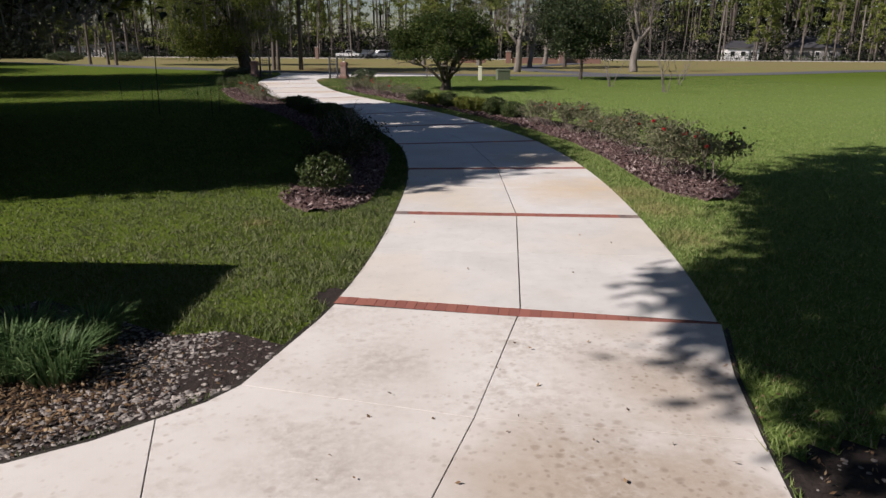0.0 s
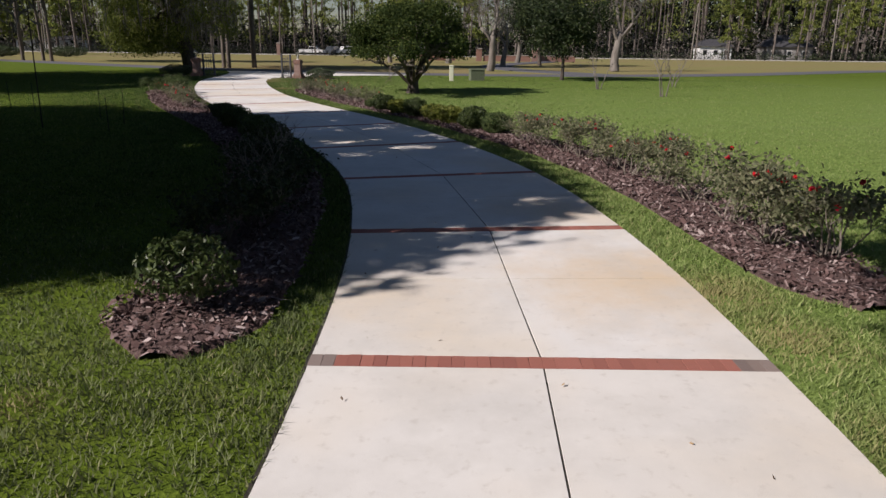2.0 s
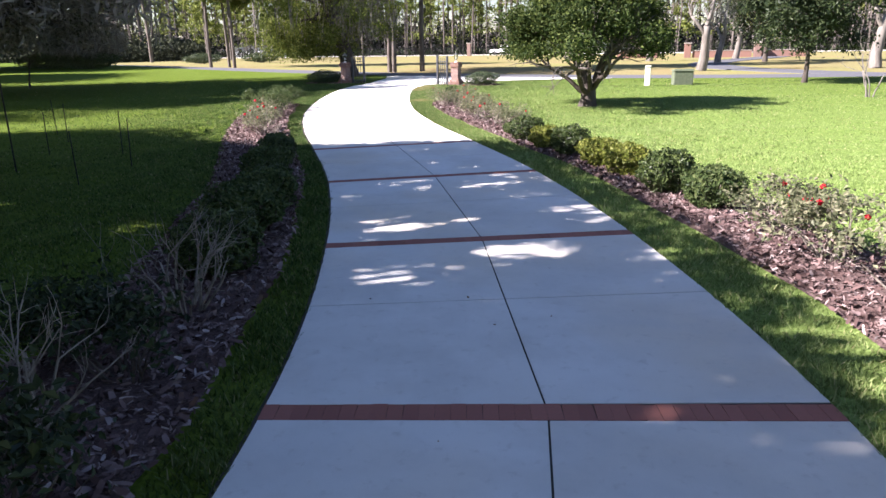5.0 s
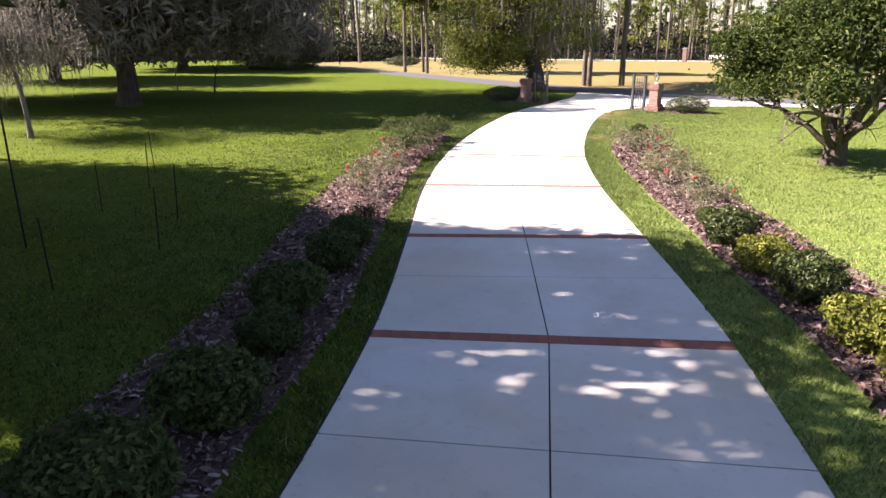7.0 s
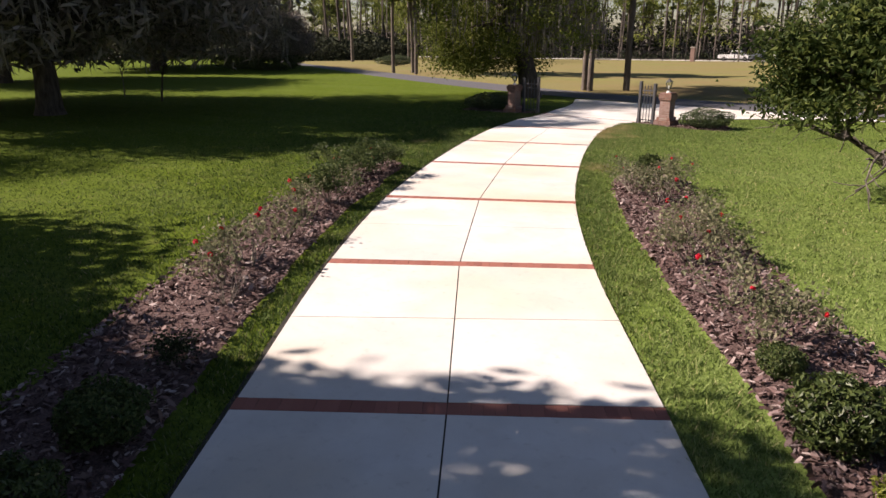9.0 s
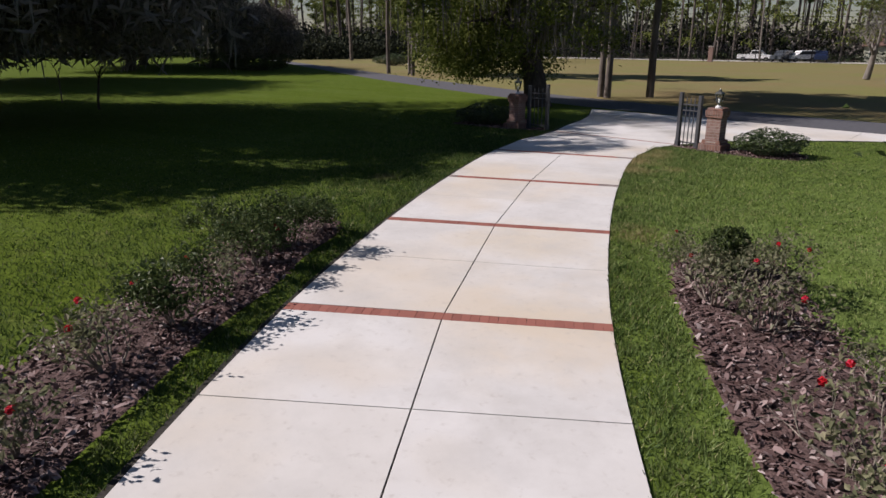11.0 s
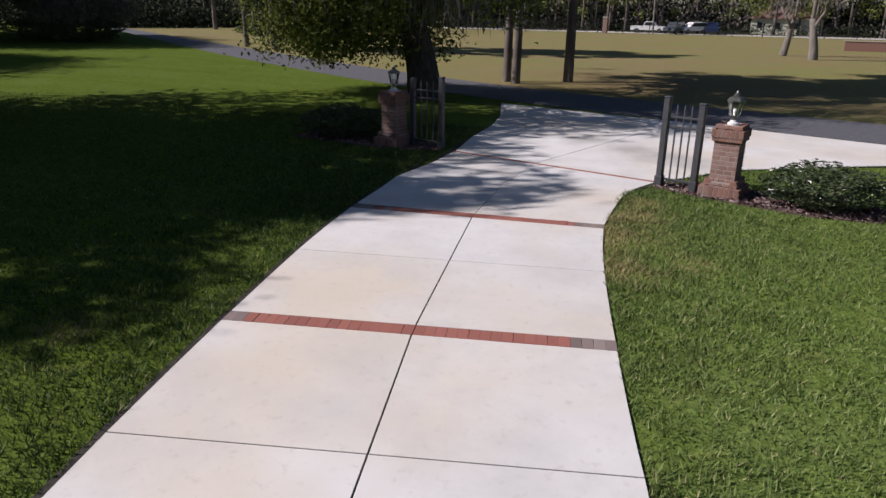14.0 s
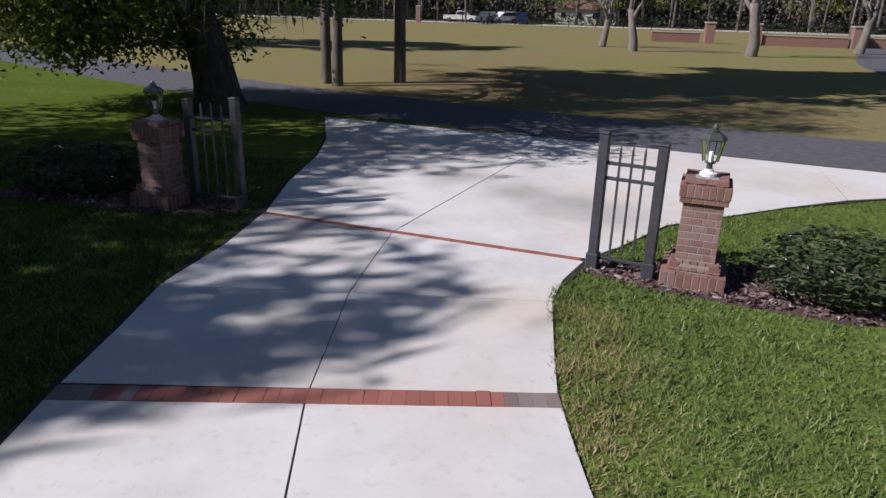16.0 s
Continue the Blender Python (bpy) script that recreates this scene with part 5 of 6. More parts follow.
def rose_bush(label, group, w, h, seed, at, leaves=900, blooms=5, leaf="rose_leaf", canes=12):
    """Bare arching canes below, a loose uneven head of leaves, a few red blooms."""
    root = thing("rose_bush", label, "rose bush", group, at=at)
    rs = np.random.default_rng(seed)
    wood, tips = Geo(), []
    for i in range(canes):
        a = rs.uniform(0, 2 * math.pi)
        e = rs.uniform(0.75, 1.35)
        d = (math.cos(a) * math.cos(e), math.sin(a) * math.cos(e), math.sin(e))
        grow(wood, tips, (0.08 * math.cos(a), 0.08 * math.sin(a), -0.03), d, h * 0.52 * rs.uniform(0.8, 1.15), 0.014, 2, rs, 0.75, 0.08, 0.6, (2, 3), 5)
    # dark_leaf shrubs get dark bark stems too, to look shaded
    part("stem", wood, M["bark" if leaf == "dark_leaf" else "cane"], root)
    low = [t for t in tips if t[2] <= 1 and t[0][2] > h * 0.42]
    per = max(1, leaves // max(1, len(low)))
    if leaves:
        g = Geo()
        for p, d, dep in low:
            k = max(1, int(per * rs.uniform(0.1, 2.0)))
            q = p + rs.normal(0, 1, (k, 3)) * np.array((0.10, 0.10, 0.07))
            q[:, 2] = np.maximum(q[:, 2], 0.05)
            g.leaves(q, rs.normal(0, 1, (k, 3)) + np.array((0, 0, 0.7)), 0.07, 0.62)
        part("foliage", g, M[leaf], root)
    ends = sorted((t for t in tips if t[2] == 0), key=lambda t: -t[0][2])
    for p, d, dep in [ends[i] for i in rs.choice(max(1, min(len(ends), 26)), min(blooms, len(ends)), replace=False)] if blooms else []:
        g = Geo()
        k = 14
        n = rs.normal(0, 1, (k, 3)) + np.array((0, 0, 0.8))
        n /= np.linalg.norm(n, axis=1)[:, None]
        g.leaves(p + n * 0.028, n, 0.055, 0.9, 0.1)
        part("flower", g, M["petal"], root, "red rose bloom")
    return root


def put(src, x, y, turn, s=1.0, h=None, z=0.02):
    o = copy_thing(src, pose(x, y, z, 0, 0, turn))
    o.scale = (s, s, h or s)
    return o


# along the open lawn: red roses, then clipped mounds, then roses again
ra = rose_bush("loose green rose bush with a few red blooms", "roses along the drive", 1.1, 1.05, 71, pose(5.0, 11.5, 0.02), 1250, 5, canes=11)
rb = rose_bush("leggy rose bush with bare grey canes", "roses along the drive", 1.1, 0.95, 72, pose(5.0, 12.7, 0.02), 900, 2, canes=11)
rc = rose_bush("leafy rose bush with red blooms", "roses along the drive", 1.0, 1.0, 73, pose(5.45, 10.9, 0.02), 1350, 5, canes=10)
for src, x, y, a, s in ((rb, 4.85, 13.9, 120, 1.0), (ra, 4.75, 15.2, 200, 0.95), (rc, 4.4, 16.0, 290, 0.85), (rb, 4.3, 16.9, 330, 0.9),
                        (ra, 3.9, 17.9, 100, 0.95), (rb, 3.7, 18.7, 10, 0.9), (rc, 3.3, 19.6, 60, 0.9), (ra, 2.95, 20.4, 250, 0.75)):
    put(src, x, y, a, s, s * 0.9)
mg = clipped_bush("clipped_bush", "clipped glossy dark green bush in mulch", "clipped bushes", "box_leaf", 0.82, 0.60, 81, pose(1.75, 22.8, 0.02), 3400, 0.06)
my = clipped_bush("clipped_bush", "clipped yellow-green variegated bush in mulch", "clipped bushes", "gold_leaf", 0.78, 0.50, 82, pose(1.15, 24.1, 0.02), 3200, 0.06)
mo = clipped_bush("clipped_bush", "clipped mid-green bush in mulch", "clipped bushes", "rose_green", 0.82, 0.54, 83, pose(2.35, 21.9, 0.02), 3000, 0.06)
for src, x, y, a, s in ((my, 0.62, 24.85, 70, 0.95), (mg, 0.0, 25.9, 140, 0.92), (my, -0.6, 26.8, 210, 0.9), (mg, -1.2, 27.85, 280, 0.88), (mo, -1.75, 28.9, 30, 0.5)):
    put(src, x, y, a, s)
rd = rose_bush("straggly rose bush, mostly bare canes with a few leaves", "roses along the drive", 0.9, 0.66, 74, pose(-2.5, 30.6, 0.02), 260, 1, canes=10)
for src, x, y, a, s in ((rb, -1.95, 29.5, 15, 0.72), (rb, -3.3, 31.8, 160, 0.72), (rd, -2.95, 32.3, 40, 0.85), (rd, -3.7, 32.9, 300, 1.0), (rd, -3.6, 34.0, 20, 0.9),
                        (rd, -4.7, 35.2, 120, 1.0), (rd, -5.35, 35.7, 190, 1.0), (rb, -5.0, 36.5, 70, 0.72), (rb, -5.75, 36.5, 310, 0.6)):
    put(src, x, y, a, s)
put(mg, -5.5, 36.95, 20, 0.72, 0.95)

# on the shaded side: a leafy azalea, bare canes, dark mounds, then roses in the sun
clipped_bush("azalea_bush", "loose glossy grey-green shrub at the end of the bed", "shaded shrubs", "box_leaf", 0.78, 0.55, 84, pose(-1.4, 9.15, 0.14), 1300, 0.068, 0.6)
bare = rose_bush("leafless shrub of tangled grey canes", "shaded shrubs", 1.3, 1.05, 85, pose(-2.35, 16.8, 0.02), 0, 0, canes=16)
# leaves and stems darkened here: the bed's deep shade is in their colour
dark = rose_bush("straggly shrub coloured dark as in deep shade", "shaded shrubs", 1.0, 0.68, 86, pose(-1.75, 11.2, 0.02), 800, 0, "dark_leaf")
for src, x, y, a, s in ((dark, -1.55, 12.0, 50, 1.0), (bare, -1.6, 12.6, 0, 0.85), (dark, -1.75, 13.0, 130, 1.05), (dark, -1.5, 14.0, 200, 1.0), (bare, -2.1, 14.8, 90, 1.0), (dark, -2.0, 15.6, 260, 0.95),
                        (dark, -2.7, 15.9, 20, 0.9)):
    put(src, x, y, a, s)
for src, x, y, a, s in ((mg, -2.75, 17.9, 0, 1.05), (mo, -3.3, 19.3, 60, 1.15), (mo, -3.7, 20.5, 130, 1.05), (mg, -4.2, 21.6, 200, 0.75), (mo, -4.85, 22.5, 250, 1.0), (mg, -5.4, 23.9, 310, 0.85), (mo, -5.95, 24.9, 20, 0.8),
                        (dark, -6.6, 26.0, 90, 0.5), (bare, -7.4, 27.3, 0, 0.45)):
    put(src, x, y, a, s)
rl = rose_bush("straggly rose bush with bright red blooms", "roses on the shaded side", 0.9, 0.7, 87, pose(-8.3, 28.4, 0.02), 420, 2)
rm = rose_bush("leafy dark green rose bush with red blooms", "roses on the shaded side", 1.0, 0.95, 89, pose(-11.05, 34.6, 0.02), 1800, 2, "rose_green", 9)
rm.scale = (0.8, 0.8, 0.8)
for src, x, y, a, s in ((rl, -8.0, 27.8, 80, 0.85), (rl, -8.9, 29.7, 150, 0.9), (rl, -9.55, 30.9, 60, 0.95), (rm, -9.95, 31.9, 100, 0.8), (rd, -10.3, 32.8, 20, 0.9), (rm, -10.7, 33.6, 300, 0.8), (rm, -11.75, 34.0, 200, 0.7),
                        (rm, -11.3, 35.3, 260, 0.6)):
    put(src, x, y, a, s)

# by the gate
gb = clipped_bush("clipped_bush", "wide clipped dark green bush beside the gate pillar", "gate shrubs", "holly_leaf", 1.0, 1.0, 88, pose(-6.75, 47.45, 0), 3800, 0.062)
gb.scale = (1.65, 1.15, 0.62)
hd = copy_thing(gb, pose(-16.3, 49.1, 0, 0, 0, 20))
hd.scale = (1.9, 1.1, 0.66)
for x, y, sx, sz in ((-54.5, 72.5, 7.0, 1.6), (-61, 74, 6.0, 1.5), (-50, 100, 5.0, 1.2), (-56, 95, 5.0, 1.2)):
    o = copy_thing(gb, pose(x, y, gz(y), 0, 0, 15))
    o.scale = (sx, 1.8, sz)

# ---- small things on the lawn ----
def stake(x, y, h, tilt, az_, r=0.011, name="garden_stake", label="thin black metal stake stuck in the lawn"):
    g = Geo().tube([(0, 0, -0.2), (0, 0, h * 0.5), (0, 0, h)], (r, r, r * 0.9), 6)
    tagged(part(name, g, M["black"]), label, "stake", "garden stakes" if h < 2 else "").matrix_basis = pose(x, y, -0.03, 0, 0, az_) @ pose(0, 0, 0, tilt, 0, 0)


stake(-11.2, 24.2, 0.95, 4, 60)
stake(-9.6, 24.6, 0.95, 2, 150)
stake(-7.9, 21.5, 0.95, 3, 30)
stake(-8.3, 23.3, 0.95, 3, 90)
stake(-12.4, 26.0, 0.95, 3, 200)
stake(-13.9, 27.2, 0.95, 3, 10)
stake(-10.1, 22.3, 4.2, 2.5, 60, 0.016, "feeder_pole", "tall thin black pole on the lawn")

post = thing("marker_post", "short pale yellow-green utility marker post", "marker post", at=pose(1.4, 46.9, 0))
part("post_body", Geo().box((-0.13, -0.06, -0.2), (0.13, 0.06, 0.82), 0.02), M["tan"], post)
part("post_top", Geo().box((-0.14, -0.07, 0.82), (0.14, 0.07, 0.92), 0.025), M["tan"], post)
box = thing("utility_box", "squat grey-green utility box on the lawn", "utility box", at=pose(3.0, 47.9, 0, 0, 0, 10))
part("cabinet", Geo().box((-0.45, -0.3, -0.1), (0.45, 0.3, 0.62), 0.03), M["green_paint"], box)
part("cover", Geo().loft([[(-0.48, -0.33, 0.62), (0.48, -0.33, 0.62), (0.48, 0.33, 0.62), (-0.48, 0.33, 0.62)], [(-0.44, -0.29, 0.72), (0.44, -0.29, 0.72), (0.44, 0.33, 0.66), (-0.44, 0.33, 0.66)]]), M["green_paint"], box)


# ---- far things: fence, poles, vehicles, houses ----
fence = thing("metal_fence", "long black metal picket fence along the road", "fence", kind="structure")
fx = np.arange(-150, 160, 0.17)
def fence_y(x):
    return 150.0 - max(0.0, x - 40) * 0.08


pk = Geo()
for x in fx:
    y = fence_y(x)
    b = gz(y)
    pk.add([(x - 0.014, y, b), (x + 0.014, y, b), (x + 0.014, y, b + 1.75), (x - 0.014, y, b + 1.75), (x, y + 0.02, b), (x, y + 0.02, b + 1.75)], [[0, 1, 2, 3], [1, 4, 5, 2], [4, 0, 3, 5]])
tagged(part("pickets", pk, M["black"], fence), kind="stuff")
for z in (0.25, 1.5):
    g = Geo()
    for x0, x1 in ((-150, 40), (40, 160)):
        g.tube([(x0, fence_y(x0), z + gz(fence_y(x0))), (x1, fence_y(x1), z + gz(fence_y(x1)))], (0.025, 0.025), 4)
    part("rail", g, M["black"], fence)
post_mesh = Geo().box((-0.05, -0.05, -0.1), (0.05, 0.05, 1.9), 0.01).mesh("post", M["black"])
for x in np.arange(-150, 160, 4.0):
    part("post", post_mesh, M["black"], fence).location = (x, fence_y(x), gz(fence_y(x)))

pier = thing("fence_pier", "pinkish masonry pier in the far fence", "pier", "far piers", at=pose(-32.7, 149.3, gz(149.3)))
part("shaft", Geo().box((-0.35, -0.35, -0.1), (0.35, 0.35, 2.2), 0.02), M["brick"], pier)
part("cap", Geo().box((-0.42, -0.42, 2.2), (0.42, 0.42, 2.4), 0.04), M["mortar"], pier)
copy_thing(pier, pose(59.1, 95.6, gz(95.6))).scale = (1.1, 1.1, 0.9)
for x in (2.2, 6.0, 14.0):
    copy_thing(pier, pose(x, 106, gz(106))).scale = (1.1, 1.1, 0.72)
for x0, x1, y in ((-2.5, 1.6, 107.0), (6.6, 13.4, 106.0), (14.6, 20, 107)):
    wl = thing("brick_wall", "low orange-red brick entrance wall", "wall", at=pose(x0, y, gz(y)))
    part("wall_body", Geo().box((0, -0.15, -0.1), (x1 - x0, 0.15, 0.72), 0.01), M["brick"], wl)
    part("coping", Geo().box((-0.04, -0.2, 0.72), (x1 - x0 + 0.04, 0.2, 0.8), 0.02), M["mortar"], wl)


def pole(x, y, h, lean):
    root = thing("utility_pole", "tall grey utility pole by the road", "utility pole", "utility poles", at=pose(x, y, gz(y), 0, lean, 0))
    part("shaft", Geo().tube([(0, 0, -0.3), (0, 0, h / 2), (0, 0, h)], (0.17, 0.14, 0.10), 9), M["pale_bark"], root, smooth=True)
    part("crossarm", Geo().box((-1.1, -0.05, h - 1.2), (1.1, 0.05, h - 1.06), 0.01), M["pale_bark"], root)


poles = [(-82, 153), (-26, 153.5), (30, 153), (52, 151), (80, 149), (-130, 153)]
for i, (x, y) in enumerate(poles):
    pole(x, y, 11, (1, -2, 0.5, 2, -1.5, 0)[i])
for z in (4.7, 5.6, 6.4):
    k = sorted(poles)
    pts = []
    for (x0, y0), (x1, y1) in zip(k, k[1:]):
        for f in np.linspace(0, 1, 9)[:-1]:
            pts.append((x0 + (x1 - x0) * f, y0 + (y1 - y0) * f, z + gz(150) + 1.5 - 0.5 * 4 * f * (1 - f)))
    tagged(part("overhead_cable", Geo().tube(pts, np.full(len(pts), 0.022), 4), M["black"]), "thin dark cable sagging between utility poles", "cable", "cables")


def paint_mat(name, c):
    m = Mat(name, 0.35, spec=0.5)
    n = m.noise(8, 3, space="Object")
    return m.color(m.ramp(n, [(0.3, tuple(0.9 * v for v in c)), (0.7, c)])).m


WHITE_CAR, BLUE_CAR, DARK_CAR = paint_mat("white_car_paint", (0.75, 0.75, 0.74)), paint_mat("blue_car_paint", (0.012, 0.022, 0.06)), paint_mat("dark_car_paint", (0.06, 0.07, 0.08))
CAR_GLASS, TYRE = paint_mat("car_window", (0.015, 0.018, 0.02)), simple("tyre_rubber", (0.012, 0.012, 0.012), (0.03, 0.03, 0.03), 20)


def vehicle(name, label, at, mat, truck=False):
    root = thing(name, label, "car", at=at)
    L, W = (5.6, 1.95) if truck else (4.8, 1.9)
    prof = [(0, 0.45), (0.05, 0.95), (1.2, 1.08), (1.75, 1.1)] + ([(2.0, 1.1), (L - 0.05, 1.08)] if truck else [(L - 0.05, 1.1)]) + [(L, 0.45)]
    def side(profile, w0, w1):
        lv = []
        for y, s in ((-w0, 0.0), (-w1, 0.03), (w1, 0.03), (w0, 0.0)):
            lv.append([(x - L / 2, y * (1 if s == 0 else 1), z) for x, z in profile])
        return [lv[1], lv[2]]
    body = part("body", Geo().loft(side(prof, W / 2, W / 2)), mat, root)
    cab = [(1.2, 1.06), (1.95, 1.75), (3.3 if truck else 4.3, 1.78), (3.6 if truck else 4.75, 1.06)]
    part("cabin", Geo().loft(side(cab, W / 2, W / 2 - 0.12)), mat, root)
    win = [(1.5, 1.16), (2.02, 1.66), (3.2 if truck else 4.15, 1.68), (3.4 if truck else 4.45, 1.16)]
    for y in (-1, 1):
        lv = [[(x - L / 2, y * (W / 2 - 0.13), z) for x, z in win], [(x - L / 2, y * (W / 2 - 0.105), z) for x, z in win]]
        part("side_window", Geo().loft(lv if y > 0 else lv), CAR_GLASS, root)
    for x in (0.95, L - 1.05):
        for y in (-1, 1):
            ring = lambda r, yy: [(x - L / 2 + r * math.cos(a), yy, 0.36 + r * math.sin(a)) for a in np.linspace(0, 2 * math.pi, 14, endpoint=False)]
            tyre = part("wheel", Geo().loft([ring(0.36, y * (W / 2 - 0.22)), ring(0.36, y * (W / 2 + 0.01))]), TYRE, root)
            part("rim", Geo().loft([ring(0.2, y * (W / 2 + 0.01)), ring(0.2, y * (W / 2 + 0.025))]), M["pewter"], tyre)


vehicle("van", "white sport utility car parked on the road", pose(-20.6, 159.0, gz(157), 0, 0, 40), WHITE_CAR)
vehicle("pickup_truck", "white pickup truck parked on the road", pose(-27.5, 158.2, gz(157), 0, 0, 180), WHITE_CAR, True)
vehicle("pickup_truck", "dark blue pickup truck parked on the road", pose(-17.6, 158.6, gz(157), 0, 0, 95), BLUE_CAR, True)
vehicle("car", "dark car parked near the trees", pose(-23.2, 157.0, gz(157), 0, 0, 75), DARK_CAR)


def house(at, w, d, h, roof_h, wall, roof, label, windows=3):
    root = thing("house", label, "house", "far houses", at=at)
    body = part("wall", Geo().box((-w / 2, -d / 2, -0.1), (w / 2, d / 2, h)), wall, root)
    o = 0.5
    part("roof", Geo().loft([[(-w / 2 - o, -d / 2 - o, h), (w / 2 + o, -d / 2 - o, h), (w / 2 + o, d / 2 + o, h), (-w / 2 - o, d / 2 + o, h)],
                             [(-w / 2 + roof_h, -0.1, h + roof_h), (w / 2 - roof_h, -0.1, h + roof_h), (w / 2 - roof_h, 0.1, h + roof_h), (-w / 2 + roof_h, 0.1, h + roof_h)]]), roof, root)
    for i in range(windows):
        x = -w / 2 + w * (i + 0.5) / windows
        win = part("window", Geo().box((x - 0.55, -d / 2 - 0.05, 0.9), (x + 0.55, -d / 2 + 0.02, 2.1)), M["white"], root)
        part("pane", Geo().box((x - 0.45, -d / 2 - 0.07, 1.0), (x + 0.45, -d / 2 - 0.045, 2.0)), CAR_GLASS, win)


ROOF_DARK = simple("dark_shingle", (0.03, 0.03, 0.035), (0.07, 0.07, 0.075), 6)
ROOF_RED = simple("brown_shingle", (0.13, 0.075, 0.06), (0.2, 0.12, 0.1), 6)
house(pose(63, 169, gz(169), 0, 0, -6), 7, 6, 2.8, 1.6, M["white"], ROOF_DARK, "small white house among the far pines")
house(pose(80, 170, gz(170), 0, 0, -8), 10, 8, 2.9, 2.6, simple("grey_siding", (0.22, 0.21, 0.2), (0.3, 0.29, 0.27), 4), ROOF_DARK, "dark-roofed grey house among the far pines")
house(pose(-92, 176, gz(176), 0, 0, 6), 16, 6, 2.6, 0.9, M["white"], ROOF_DARK, "long low white building behind the trees", 5)
house(pose(-118, 166, gz(166), 0, 0, 12), 10, 6, 2.6, 0.9, M["white"], ROOF_DARK, "low white building behind the trees", 4)
house(pose(-7, 174, gz(174)), 11, 7, 2.6, 2.0, M["tan"], ROOF_RED, "tan house with a brown shingle roof behind the fence", 4)

# unseen house at the start of the drive, beside the camera's first stand
home = thing("house", "unseen single-storey house added at the head of the drive", "house", at=pose(0, 0, 0))
part("wall", Geo().box((-24, -14, -0.1), (-10.2, 4.5, 2.7)), simple("stucco", (0.5, 0.47, 0.42), (0.6, 0.57, 0.52), 8), home)
# wing added and sized for its shadow edge on the lawn
part("wing_wall", Geo().box((-10.2, 2.1, -0.1), (-5.7, 3.4, 2.7)), simple("wing_stucco", (0.5, 0.47, 0.42), (0.6, 0.57, 0.52), 8), home)
part("roof", Geo().loft([[(-25, -15, 2.7), (-9.6, -15, 2.7), (-9.6, 5.2, 2.7), (-25, 5.2, 2.7)], [(-25, -15, 2.9), (-9.6, -15, 2.9), (-9.6, 5.2, 2.9), (-25, 5.2, 2.9)], [(-17.5, -7, 5.6), (-16.5, -7, 5.6), (-16.5, -5, 5.6), (-17.5, -5, 5.6)]]), ROOF_DARK, home)
part("wing_roof", Geo().loft([[(-9.6, 1.7, 2.7), (-5.1, 1.7, 2.7), (-5.1, 3.85, 2.7), (-9.6, 3.85, 2.7)], [(-9.6, 1.7, 2.9), (-5.1, 1.7, 2.9), (-5.1, 3.85, 2.9), (-9.6, 3.85, 2.9)], [(-9.6, 2.7, 3.3), (-5.8, 2.7, 3.3), (-5.8, 2.85, 3.3), (-9.6, 2.85, 3.3)]]), ROOF_DARK, home)


# ---- loose stones, dry leaves, ornamental grass by the house ----
def pebbles(name, label, poly, count, lo, hi, mat, z=0.0, where=None):
    x0, y0 = poly.min(0)
    x1, y1 = poly.max(0)
    p = np.c_[rng.uniform(x0, x1, count * 3), rng.uniform(y0, y1, count * 3)]
    p = p[inside(p, poly)]
    if where is not None:
        p = p[where(p)]
    p = p[:count]
    base = np.array([(1, 0, 0), (0.3, 0.95, 0), (-0.8, 0.6, 0), (-0.8, -0.6, 0), (0.3, -0.95, 0), (0.1, 0.1, 0.8), (0, 0, -0.6), (0.6, -0.2, 0.55)])
    tri = np.array([(0, 1, 5), (1, 2, 5), (2, 3, 5), (3, 4, 5), (4, 7, 5), (7, 0, 5), (4, 0, 7), (1, 0, 6), (2, 1, 6), (3, 2, 6), (4, 3, 6), (0, 4, 6)])
    n = len(p)
    a = rng.uniform(0, 2 * np.pi, n)
    c, s = np.cos(a), np.sin(a)
    sz = lo + (hi - lo) * rng.random(n) ** 2
    v = base[None] * rng.uniform(0.7, 1.25, (n, 8, 1)) * np.stack([sz, sz * rng.uniform(0.55, 1, n), sz * rng.uniform(0.22, 0.55, n)], 1)[:, None]
    x = v[..., 0] * c[:, None] - v[..., 1] * s[:, None] + p[:, :1]
    y = v[..., 0] * s[:, None] + v[..., 1] * c[:, None] + p[:, 1:]
    zz = v[..., 2] + z + sz[:, None] * 0.25
    g = Geo().add(np.stack([x, y, zz], -1).reshape(-1, 3), (np.arange(n)[:, None, None] * 8 + tri[None]).reshape(-1, 3))
    tagged(part(name, g, mat), label, "stones", kind="stuff")


stones_at = lambda p: (p[:, 0] > -2.15 + 0.35 * np.sin(p[:, 1] * 3)) & ~((p[:, 0] > -1.15) & (p[:, 1] > 2.5 + (p[:, 0] + 1.1) * 0.3) & (rng.random(len(p)) < 0.93)) | (rng.random(len(p)) < 0.12)
pebbles("river_stones", "loose grey river stones on dark soil", ROCK, 3600, 0.012, 0.036, M["stone"], -0.012, stones_at)
pebbles("soil_crumbs", "crumbs of dark soil and bark", ROCK, 6000, 0.004, 0.016, M["mulch_soil"], -0.012)
pebbles("river_stones", "small grey stones on soil beside the drive", DIRT_R, 120, 0.01, 0.035, M["stone"], -0.012)


def litter(name, label, p, size, mat, z=0.0):
    n = len(p)
    g = Geo().leaves(np.c_[p, z + rng.uniform(0.004, 0.03, n)], rng.normal(0, 0.45, (n, 3)) + np.array((0, 0, 1)), size, 0.5, -0.25)
    tagged(part(name, g, mat), label, "dry leaves", kind="stuff")


